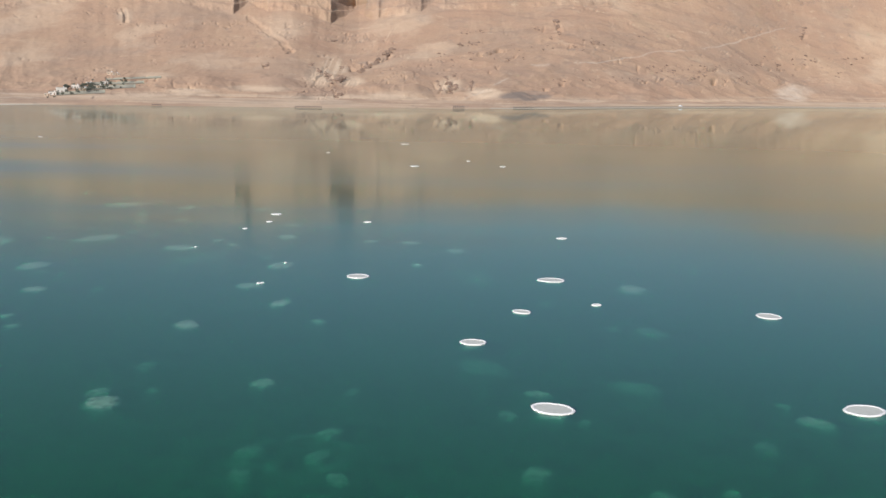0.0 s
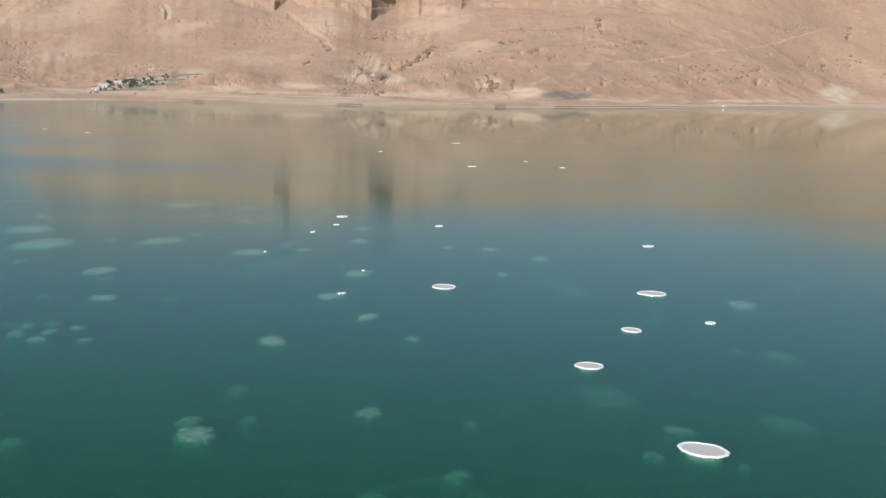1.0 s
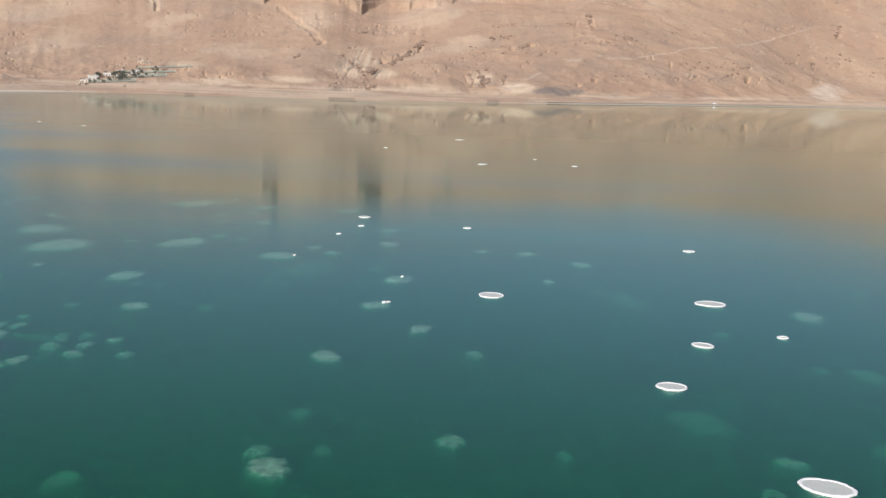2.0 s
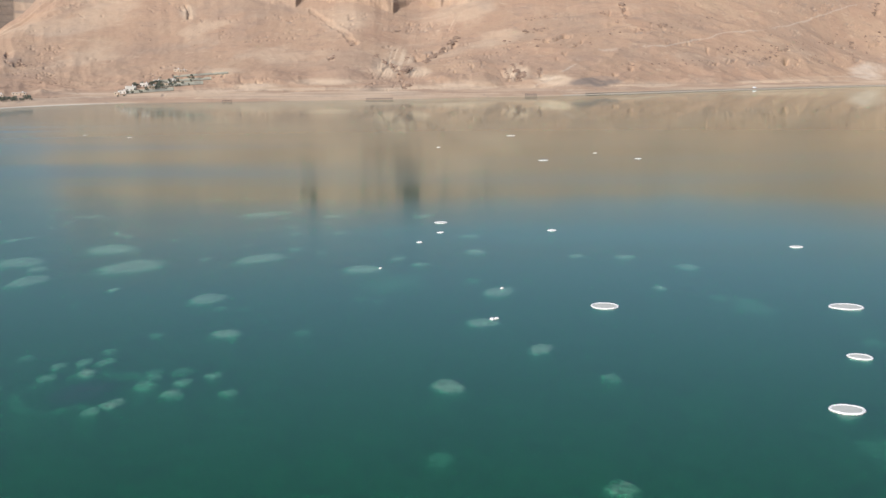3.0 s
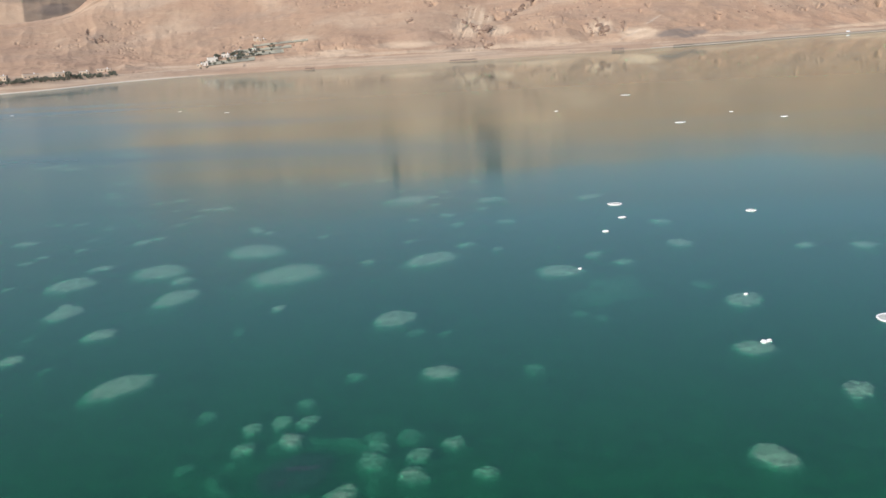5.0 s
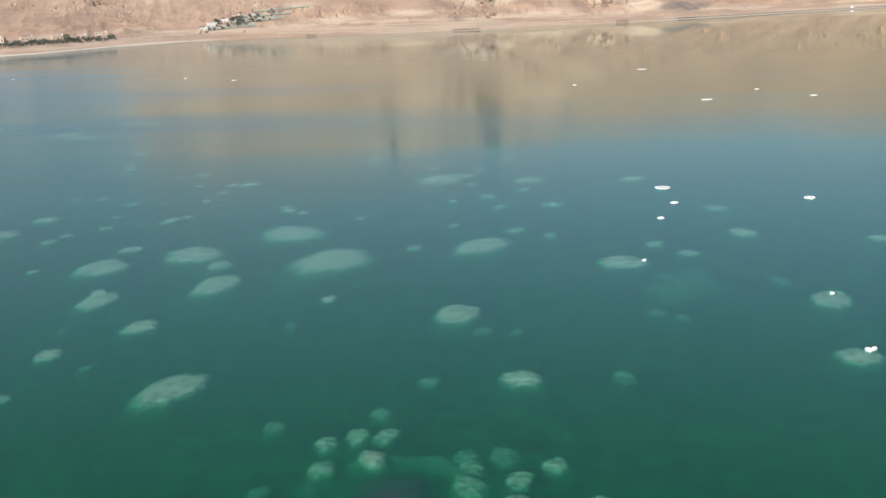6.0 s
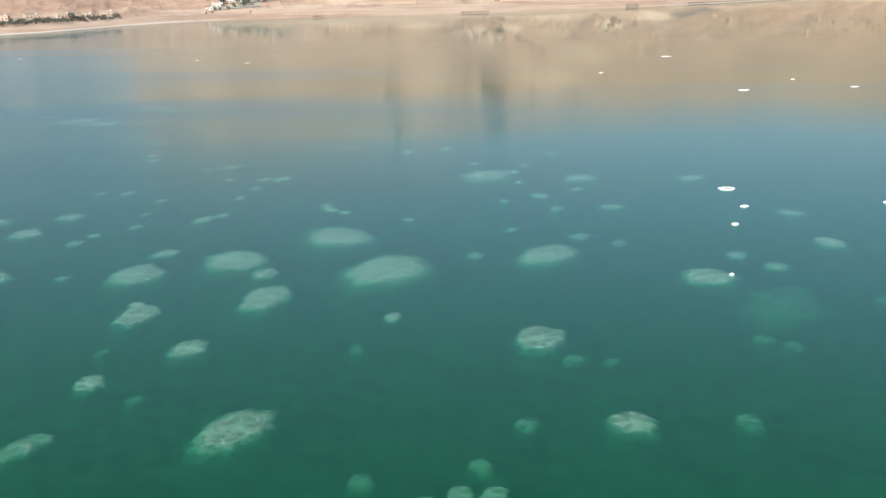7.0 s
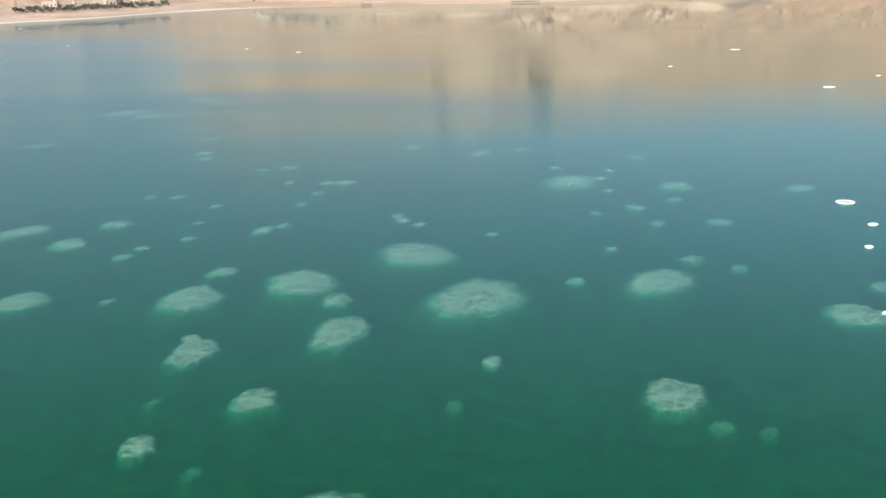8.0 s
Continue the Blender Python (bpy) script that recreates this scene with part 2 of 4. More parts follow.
HUB = Vector((-20.0, 25.0, 20.7))
SHORE = ([-40, -34, -27.7, -25.5, -23.5, -19.6, -15, -11, -6.6, -1.6, 1, 6.5, 13, 16, 21, 34, 40],
         [800, 830, 925, 965, 1070, 1180, 1180, 1180, 1175, 1265, 1290, 1500, 1880, 2150, 2450, 2900, 3000])
DEPTH = ([-40, -25, -20, 0, 10, 20, 40], [900, 950, 1050, 1050, 900, 800, 700])
FOOT = ([-40, -27, -25.4, -24.4, -22.9, -21.9, -20, -16.5, -15.5, -14.5, -12, -10.3, -8.5, -7, -5.4, -4, -2.5, 0, 5, 10, 20, 40],
        [1.2, 1.5, 1.7, 1.9, 2.4, 3.0, 3.5, 3.8, 3.4, 3.8, 3.7, 3.1, 3.6, 3.6, 2.6, 2.9, 3.7, 3.8, 4.2, 4.4, 5.4, 5.6])
CREST = ([-40, -27, -25.4, -24.4, -22.9, -21.8, -21.3, -19.5, -17.4, -10, -5, 0, 8, 12, 16, 20, 40],
         [1.4, 1.75, 2.0, 2.2, 3.15, 4.5, 5.36, 5.6, 5.73, 5.7, 5.5, 5.2, 5.0, 5.3, 5.8, 6.3, 6.6])


def along(table, a):
    """A table's value at bearing a, its corners rounded."""
    wide = 0.35 if table is CREST else 1.6
    return sum(w * np.interp(a + wide * d, *table) for d, w in ((-1, 0.1), (-0.6, 0.2), (-0.2, 0.2), (0.2, 0.2), (0.6, 0.2), (1, 0.1)))


def shore_angle(a):
    return np.degrees(np.arctan2(-HUB.z, along(SHORE, a)))


def bench_angle(a):
    return np.degrees(np.arctan2(7.0 - HUB.z, along(SHORE, a) + 120))


def outcrops(a, e):
    """Small bare rocks that stand in clusters on the slope."""
    u = np.radians(a) * 1900
    return step(fractal(u / 5.5, e * 14, 3, 43), 0.68, 0.80) * step(fractal(u / 90, e * 2.2, 3, 47), 0.56, 0.70)


def cliff_line(a):
    """Distance from the hub of the foot of the upper cliff: buttresses, flutes and amphitheatres."""
    u = np.radians(a) * 1900
    out = along(SHORE, a) + 0.85 * along(DEPTH, a)
    out = out - 24 * (ridged(u / 340, 0 * u, 3, 9) - 0.5) - 4 * (ridged(u / 75, 0 * u, 3, 15) - 0.5) - 1.5 * (ridged(u / 22, 0 * u, 3, 27) - 0.5)
    # a steep flank that turns from the sun, then a slow way back out
    for a0, flank, back, deep in ((-5.8, 1.15, 1.2, 125), (-10.5, 0.8, 0.9, 85), (-3.7, 0.4, 0.9, 20), (-1.35, 0.45, 0.7, 42),
                                  (-15.75, 0.25, 0.5, 10)):
        bend = a - a0 + 0.5 * (fractal(u / 24, 0 * u, 4, 56, 0.6) - 0.5)
        out = out + deep * np.clip(np.minimum(bend / flank, 1 - (bend - flank) / back), 0, 1)
    return out


def tiers(a, rc):
    """The upper cliff's line, and how wide the lower and upper tier are."""
    u = np.radians(a) * 1900
    soft = 1 - step(a, -13.5, -9.5)
    low, high = 55 + 55 * soft + 16 * (fractal(u / 150, 0 * u, 3, 29) - 0.5), 60 + 60 * soft + 20 * (fractal(u / 130, 0 * u, 3, 30) - 0.5)
    line = along(SHORE, a) + 0.85 * along(DEPTH, a) + 118 - 24 * (ridged(u / 210, 0 * u, 3, 34) - 0.5) - 5 * (ridged(u / 60, 0 * u, 3, 36) - 0.5) - 2 * (ridged(u / 19, 0 * u, 3, 38) - 0.5)
    return np.maximum(line, rc + low + 8), low, high


def slope_angle(a, r):
    """Angle, seen from the hub, of the smooth slope from the waterline to the cliff's foot."""
    r0, e0, eb, e6 = along(SHORE, a), shore_angle(a), bench_angle(a), along(FOOT, a)
    low = e0 + (eb - e0) * np.clip((r - r0) / 120, 0, 1)
    t = np.clip((r - r0 - 120) / (0.85 * along(DEPTH, a) - 120), 0, 1.4)
    return np.where(t > 0, eb + (e6 - eb) * t ** 1.39, low)


def relief(a, r, rc):
    """Height of the ground at bearing a and distance r from the hub."""
    r0, e = along(SHORE, a), slope_angle(a, r)
    u, eb = np.radians(a) * 1900, bench_angle(a)
    z = HUB.z + r * np.tan(np.radians(e))
    t = np.clip((r - r0 - 120) / (rc - r0 - 120), 0, 1)
    dry, high = step(t, 0.0, 0.10), step(r, rc - 10, rc + 25)
    hills = step(a, -3, 4)
    wx, wy = 80 * (fractal(u / 280, r / 280, 3, 40) - 0.5), 130 * (fractal(u / 280, r / 280, 3, 41) - 0.5)
    x, y = u + wx, r + wy
    lean = x - 0.8 * y
    z = z + dry * 10 * (fractal(x / 420, y / 420, 3, 3) - 0.5)
    # spurs and gullies that run down the slope; oblique ridges in the eastern hills
    gully = 0.4 + 1.0 * step(fractal(u / 220, r / 300, 3, 48), 0.38, 0.66)
    z = z + dry * (1 - 0.6 * high) * (1 - 0.5 * hills) * gully * (6 * (ridged(x / 170, y / 620, 3, 11) - 0.5) + 2.0 * (ridged(x / 52, y / 260, 3, 13) - 0.5))
    z = z + dry * hills * (17 * (ridged(lean / 230, y / 420, 3, 17) - 0.45) + 6 * (ridged(lean / 80, y / 170, 4, 19) - 0.5) + 3.2 * (ridged(lean / 27, y / 60, 3, 23) - 0.5))
    z = z + step(r - r0, 8, 45) * (1 - dry) * 2.6 * (fractal(u / 45, r / 22, 4, 42, 0.6) - 0.42)
    # hummocks along the foot
    foot = step(t, 0.01, 0.10) * (1 - step(t, 0.30, 0.52))
    z = z + foot * (9 * (fractal(x / 95, y / 120, 3, 44) - 0.5) + 4 * (ridged(x / 60, y / 90, 3, 46) - 0.5))
    z = z + dry * (1.5 * (fractal(u / 17, r / 17, 4, 21, 0.6) - 0.5) + 0.55 * (ridged((u + 0.6 * wx) / 19, r / 150, 3, 25) - 0.5))
    for a0, e0_, wa, we, rise in ((-11.6, 0.10, 2.1, 0.42, 7), (-8.4, 0.15, 1.7, 0.42, 7), (-3.4, -0.02, 1.5, 0.40, 8), (-1.5, -0.08, 1.3, 0.36, 7),
                                  (-13.7, 0.05, 1.1, 0.28, 5), (3.2, -0.28, 1.8, 0.40, 15), (6.2, -0.2, 1.6, 0.35, 6), (9.5, 0.0, 1.8, 0.4, 7), (-1.9, 0.55, 1.6, 0.45, 8)):
        z = z + rise * patch(a, e, a0, e0_, wa, we, 0.95, 0.1 * (fractal(u / 40, r / 60, 3, 52) - 0.5))
    middle = step(a, -9, -5) * (1 - step(a, 6, 10)) * dry * (1 - high)
    z = z + middle * (11 * (ridged((x - 1.6 * y) / 300, y / 520, 2, 53) - 0.5) + 4.5 * (ridged((x - 1.6 * y) / 95, y / 210, 3, 55) - 0.5))
    z = z - 0.38 * cuts(a, e)
    # two cliff tiers with a ledge between, crumbling
    upper, wide, wide2 = tiers(a, rc)
    r6, e6, e7 = r0 + 0.85 * along(DEPTH, a), along(FOOT, a), along(CREST, a) + 0.10 * (fractal(a * 2.2, 0 * a, 4, 71) - 0.5) + 0.05 * np.sin(a * 1.3)
    start = HUB.z + rc * np.tan(np.radians(slope_angle(a, rc)))
    e1 = e6 + (0.50 + 0.26 * (fractal(u / 160, 0 * u, 4, 35) - 0.5) + 0.09 * (fractal(u / 28, r / 80, 4, 32, 0.6) - 0.5)) * (e7 - e6)
    shelf = np.maximum(HUB.z + (r6 + 30) * np.tan(np.radians(e1)), start + 2)
    top = np.maximum(HUB.z + (upper + wide2) * np.tan(np.radians(e7)), shelf + 3)
    s1, s2 = (r - rc) / wide, (r - upper) / wide2
    crumble = 0.11 * (fractal(u / 13, r / 16, 4, 31, 0.6) - 0.5)
    s1 = s1 + (crumble + 0.10 * (ridged(u / 24, r / 60, 4, 33) - 0.5)) * step(s1, 0.0, 0.2) * (1 - step(s1, 0.9, 1.2))
    s2 = s2 + (crumble + 0.12 * (ridged(u / 20, r / 60, 4, 37) - 0.5)) * step(s2, 0.0, 0.2) * (1 - step(s2, 0.8, 1.0))
    slack = 0.65 - 0.4 * step(a, -13.5, -9.5)
    first = slack * np.clip(s1, 0, 1) + (1 - slack) * (0.6 * step(s1, 0.0, 0.45) + 0.4 * step(s1, 0.5, 1.0))
    second = 0.5 * slack * np.clip(s2, 0, 1) + (1 - 0.5 * slack) * (0.5 * step(s2, 0.0, 0.35) + 0.5 * step(s2, 0.42, 0.9))
    ledge = 0.25 * np.clip((r - rc - wide) / np.maximum(upper - rc - wide, 1), 0, 1)
    loose = z - HUB.z - r * np.tan(np.radians(e))
    rock = start + (shelf - start) * first + (top - shelf) * (ledge + 0.75 * second) + loose * (1 - step(s1, 0.0, 0.5)) + 1.6 * (fractal(u / 15, r / 15, 4, 39, 0.6) - 0.5) * step(s1, 0.5, 1.0) * (1 - step(s2, 0.7, 0.95))
    return np.where(r > rc, rock, z)


def cuts(a, e):
    """How far hollows, slots and ragged rock walls are cut back into the slope."""
    u = np.radians(a) * 1900
    out = 0 * a
    slope = step(e, shore_angle(a) + 0.15, bench_angle(a) + 0.3) * (1 - step(e, along(FOOT, a) - 0.2, along(FOOT, a) + 0.1))
    warp = 90 * (fractal(u / 260, e * 0.8, 3, 40) - 0.5)
    jag_a = 0.26 * (fractal(u / 22, e * 7, 4, 50, 0.6) - 0.5)
    jag_e = 0.30 * (fractal(u / 22, e * 7, 4, 54, 0.6) - 0.5)

    def notch(a0, e0_, wa, we, skew=0.0):
        rag = min(1.0, 0.10 / wa + 0.15)
        da, de = a - a0 + rag * jag_a, e - e0_ + rag * jag_e
        d = np.maximum(np.abs(da + skew * de) / wa, np.abs(de) / we)
        return (1 - step(d, 0.82, 1.05)) * np.clip(0.62 - 0.5 * (da + skew * de) / wa, 0.1, 1) * np.clip(0.9 - 0.25 * de / we, 0.2, 1)

    # hollows and slots cut into the slope
    for a0, e0_, wa, we, deep, skew in (
        (-15.55, 3.25, 0.12, 0.34, 26, 0.1), (5.45, 3.05, 0.15, 0.20, 28, 0.6), (4.75, 3.0, 0.08, 0.10, 14, 0.0),
        (-2.85, 1.58, 0.13, 0.15, 24, -0.3), (-5.72, 0.45, 0.18, 0.17, 24, 0.6), (-6.1, 0.70, 0.08, 0.10, 14, 0.3), (0.30, 0.10, 0.16, 0.19, 22, 0.2),
        (-0.35, 0.32, 0.10, 0.18, 16, 0.9), (1.45, 0.28, 0.10, 0.19, 18, 0.0), (-8.8, 0.92, 0.16, 0.07, 14, 0.0), (-5.3, -0.25, 0.12, 0.10, 12, 0.0),
        (16.95, 2.85, 0.12, 0.20, 20, -0.6), (-23.7, 1.25, 0.18, 0.13, 20, 0.0), (-23.3, 0.85, 0.26, 0.08, 14, -1.0), (-7.55, 1.72, 0.08, 0.12, 14, 0.0),
        (-18.6, 4.35, 0.14, 0.07, 14, 0.0), (7.2, 2.35, 0.08, 0.08, 12, 0.0), (15.1, 1.65, 0.06, 0.12, 14, 0.0),
    ):
        out = out + 0.7 * deep * notch(a0, e0_, wa, we, skew)
    # ragged rock walls
    ragged = step(ridged(u / 14, e * 2.5, 3, 61), 0.4, 0.75)
    out = out + 16 * trail(a + 1.4 * jag_a, e + 1.4 * jag_e, [(-4.7, 0.95), (-3.8, 1.22), (-3.2, 1.35), (-2.8, 1.62)], 0.13) * (0.3 + 0.7 * ragged)
    out = out + 20 * trail(a + jag_a, e + jag_e, [(1.6, 1.68), (2.3, 1.76), (3.2, 1.9)], 0.10) * ragged
    out = out + 20 * trail(a + jag_a, e + jag_e, [(-6.0, 2.35), (-5.4, 2.45), (-4.9, 2.55)], 0.10) * ragged
    out = out + 7 * trail(a + 1.2 * jag_a, e + jag_e, [(-9.8, 3.2), (-8.6, 2.5), (-7.6, 1.75)], 0.16)
    band = trail(a, e + 2 * jag_e, [(9.5, 1.05), (13, 1.3), (15.5, 1.45), (20, 1.75)], 0.24) + trail(a, e + 2 * jag_e, [(5, 0.5), (9, 0.72), (14, 0.7)], 0.26)
    flutes = step(ridged(u / 20, e * 1.0 + 3, 3, 63), 0.55, 0.9) * step(fractal(u / 70, e * 4, 3, 67), 0.42, 0.6)
    out = out + 42 * band * flutes
    out = out + 14 * trail(a + jag_a, e + jag_e, [(1.9, 0.72), (2.6, 1.0), (3.5, 1.65)], 0.12) * ragged
    bad = patch(a, e, -6.1, 0.60, 0.95, 0.55, 0.5) + patch(a, e, -4.7, 0.35, 0.6, 0.3, 0.5) + patch(a, e, 0.25, 0.25, 0.8, 0.42, 0.5)
    out = out + 15 * bad * (ridged((u + 0.3 * warp) / 12 - e * 1.2, e * 1.0, 3, 65) - 0.4)
    # scattered outcrops
    out = out + 9 * slope * outcrops(a, e)
    return out


SHORE_GRID = {}


def ground_at(a, e):
    """The place on the far shore at bearing a and slope angle e."""
    i = int(np.clip(np.searchsorted(SHORE_GRID["a"], a), 0, len(SHORE_GRID["a"]) - 1))
    r = float(np.interp(e, SHORE_GRID["e"][:, i], SHORE_GRID["r"][:, i]))
    z = float(np.interp(r, SHORE_GRID["r"][:, i], SHORE_GRID["z"][:, i]))
    return Vector((HUB.x + r * math.sin(radians(a)), HUB.y + r * math.cos(radians(a)), z))


def build_shore():
    bearings = np.concatenate([np.linspace(-40, -30, 60), np.linspace(-29.9, 27, 1260), np.linspace(27.2, 40, 70)])
    low, mid, top = np.linspace(0, 1, 24), np.linspace(0, 1, 190)[1:], np.linspace(0, 1, 56)[1:]
    sea, back = np.array([-0.25, -0.12, -0.04]), np.array([1, 2, 3])
    line = cliff_line(bearings)[None, :]
    r0 = along(SHORE, bearings)[None, :]
    upper, low_wide, high_wide = tiers(bearings[None, :], line)
    r = np.concatenate([r0 + 0 * sea[:, None], r0 + 120 * low[:, None], r0 + 120 + (line - 6 - r0 - 120) * mid[:, None], line - 6 + (low_wide + 8) * top[:, None],
                        line + low_wide + 2 + (upper - 4 - line - low_wide - 2) * np.linspace(0, 1, 16)[1:, None], upper - 4 + (high_wide + 10) * top[:, None], upper + high_wide + 6 + 0 * back[:, None]])
    a = np.broadcast_to(bearings[None, :], r.shape).copy()
    z = relief(a, r, np.broadcast_to(line, r.shape))
    n, m = len(sea), len(back)
    r[:n], z[:n] = r0 + sea[:, None] * 500, sea[:, None] * 36
    r[-m:], z[-m:] = r[-m - 1] + back[:, None] * 200, z[-m - 1] + back[:, None] * 2
    e = np.degrees(np.arctan2(z - HUB.z, r))
    SHORE_GRID.update(a=bearings, e=np.maximum.accumulate(e[n:-m], axis=0), r=r[n:-m], z=z[n:-m])
    x, y = HUB.x + r * np.sin(np.radians(a)), HUB.y + r * np.cos(np.radians(a))
    rows, cols = a.shape
    idx = np.arange(rows * cols).reshape(rows, cols)
    quads = np.stack([idx[:-1, :-1], idx[:-1, 1:], idx[1:, 1:], idx[1:, :-1]], -1).reshape(-1, 4)
    me = bpy.data.meshes.new("desert_mountain")
    me.vertices.add(rows * cols)
    me.vertices.foreach_set("co", np.stack([x, y, z], -1).ravel())
    me.loops.add(quads.size)
    me.loops.foreach_set("vertex_index", quads.ravel())
    me.polygons.add(len(quads))
    me.polygons.foreach_set("loop_start", np.arange(0, quads.size, 4))
    me.polygons.foreach_set("loop_total", np.full(len(quads), 4))
    me.update(calc_edges=True)
    # soil kinds: pale marl, grey rock with painted shade of hollows, salt crust
    u = np.radians(a) * 1900
    wob = 0.5 * (fractal(u / 60, e * 3, 4, 81) - 0.5)
    bench = bench_angle(a)
    pale = 0.62 * (1 - step(e + wob * 0.9, bench - 0.10, bench + 0.35)) * (0.25 + 0.75 * step(fractal(u / 110, e * 9, 4, 83), 0.35, 0.62))
    pale = np.maximum(pale, 0.75 * patch(a, e, -6.1, 0.62, 1.1, 0.62, 0.6, wob))
    pale = np.maximum(pale, 0.75 * patch(a, e, -4.6, 0.3, 0.8, 0.35, 0.6, wob))
    pale = np.maximum(pale, 0.7 * patch(a, e, 0.25, 0.25, 0.95, 0.5, 0.6, wob))
    pale = np.maximum(pale, 0.6 * patch(a, e, -14.2, 0.45, 1.2, 0.25, 0.6, wob))
    pale = np.maximum(pale, 0.5 * patch(a, e, -15.55, 3.2, 0.5, 0.5, 0.6, wob))
    pale = np.maximum(pale, 0.9 * patch(a, e, 2.2, -0.12, 1.3, 0.36, 0.6, 1.5 * wob))
    salt = 0.42 * patch(a, e, 16.6, 0.05, 1.3, 0.46, 0.5, wob * 1.8) * (0.3 + 0.7 * step(fractal(u / 40, r / 60, 4, 82), 0.35, 0.6))
    for pts, wd in (([(0.97, -0.56), (1.89, -0.12), (2.35, 0.31), (3.33, 0.74)], 0.06), ([(4.64, 1.40), (5.6, 1.34), (6.14, 1.5), (8.03, 1.58), (9.48, 1.9), (11.45, 2.14), (13.26, 2.42), (16.0, 3.1)], 0.045), ([(4.3, 1.36), (5.1, 1.38)], 0.12)):
        salt = np.maximum(salt, 0.24 * trail(a + 0.5 * wob, e + 0.5 * wob + 0.26 * (fractal(u / 30, 0 * e, 3, 86) - 0.5), pts, wd) * step(fractal(u / 55, e * 3, 3, 85), 0.34, 0.56))
    salt = np.maximum(salt, 0.8 * (1 - step(e, shore_angle(a) + 0.015, shore_angle(a) + 0.05)) * (1 - step(a, -21, -18)))
    grey = 0.95 * patch(a, e, 4.0, -0.22, 1.4, 0.28, 0.35, 1.3 * wob) * (0.45 + 0.55 * step(fractal(u / 25, e * 6, 4, 74), 0.40, 0.58)) + 0.5 * patch(a, e, -23.6, 1.0, 0.8, 0.4, 0.7, wob)
    grey = np.maximum(grey, 0.65 * outcrops(a, e))
    low_strip = (1 - step(e, bench + 0.1, bench + 0.4)) * step(e, shore_angle(a) + 0.05, shore_angle(a) + 0.12)
    grey = np.maximum(grey, 0.25 * low_strip * step(fractal(u / 60, e * 12, 4, 73), 0.50, 0.66))
    pale = np.maximum(pale, 0.8 * low_strip * step(fractal(u / 90, e * 14, 4, 75), 0.50, 0.62))
    # Grey over slots and hollows puts their shade into the colour.
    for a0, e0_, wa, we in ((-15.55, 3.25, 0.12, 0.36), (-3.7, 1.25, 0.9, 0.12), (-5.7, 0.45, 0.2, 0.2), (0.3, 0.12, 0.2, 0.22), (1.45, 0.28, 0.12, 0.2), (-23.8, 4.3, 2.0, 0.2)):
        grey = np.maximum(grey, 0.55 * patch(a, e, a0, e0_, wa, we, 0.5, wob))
    # Streaks of rock varnish; those at -4.2 also carry the cliff's painted shade.
    varnish_shade = step(ridged(u / 7, e * 0.6, 3, 99), 0.45, 0.8) * step(e, along(FOOT, a) + 0.35, along(FOOT, a) + 0.6)
    for a0, wa in ((-17.3, 0.9), (-15.7, 0.7), (-13.2, 0.6), (-4.2, 1.5), (0.4, 0.8)):
        grey = np.maximum(grey, (0.65 if a0 == -4.2 else 0.35) * varnish_shade * patch(a, e, a0, 5.0, wa, 1.6, 0.5, wob))
    grey = np.maximum(grey, 0.22 * step(fractal(u / 60 - r / 200, r / 130, 5, 84, 0.6), 0.52, 0.70) * step(e, -0.2, 0.6))
    for a0, e0_, wa, we in ((-5.65, 0.98, 0.95, 0.68), (0.2, 0.32, 0.80, 0.55)):
        ribs = 0.35 + 0.65 * step(ridged(u / 8 - e * 1.5, e * 0.5, 3, 76), 0.30, 0.60)
        pale = np.maximum(pale, 0.95 * ribs * patch(a, e, a0, e0_, wa, we, 0.5, 1.2 * wob))
    for a0, e0_, wa, we in ((-2.4, -0.38, 2.6, 0.36), (-9.2, -0.1, 2.2, 0.25), (-12.4, -0.3, 1.6, 0.25), (2.1, -0.1, 1.2, 0.4)):
        pale = np.maximum(pale, 0.75 * patch(a, e, a0, e0_, wa, we, 0.6, 1.2 * wob) * (0.5 + 0.5 * step(fractal(u / 70, e * 5, 4, 77), 0.38, 0.58)))
    streak = step(ridged(u / 9 - e * 2.0, e * 0.25, 2, 87), 0.55, 0.85)
    pale = np.maximum(pale, 0.55 * streak * patch(a, e, -2.6, 2.75, 1.3, 1.0, 0.7))
    pale = np.maximum(pale, 0.45 * patch(a, e, -8.0, 2.9, 1.7, 0.9, 0.8, wob))
    pale = np.maximum(pale, 0.4 * step(fractal(u / 110 - r / 300, r / 190, 5, 89, 0.6), 0.52, 0.72) * step(e, 0.2, 1.0))
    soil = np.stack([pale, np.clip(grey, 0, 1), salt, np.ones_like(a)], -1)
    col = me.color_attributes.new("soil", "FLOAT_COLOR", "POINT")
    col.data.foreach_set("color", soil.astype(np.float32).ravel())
    me.polygons.foreach_set("use_smooth", np.ones(len(quads), bool))
    me.materials.append(DESERT)
    return tagged(new("ground", me), "tan desert mountainside with cliffs above a salt sea shore", "mountain", kind="structure")


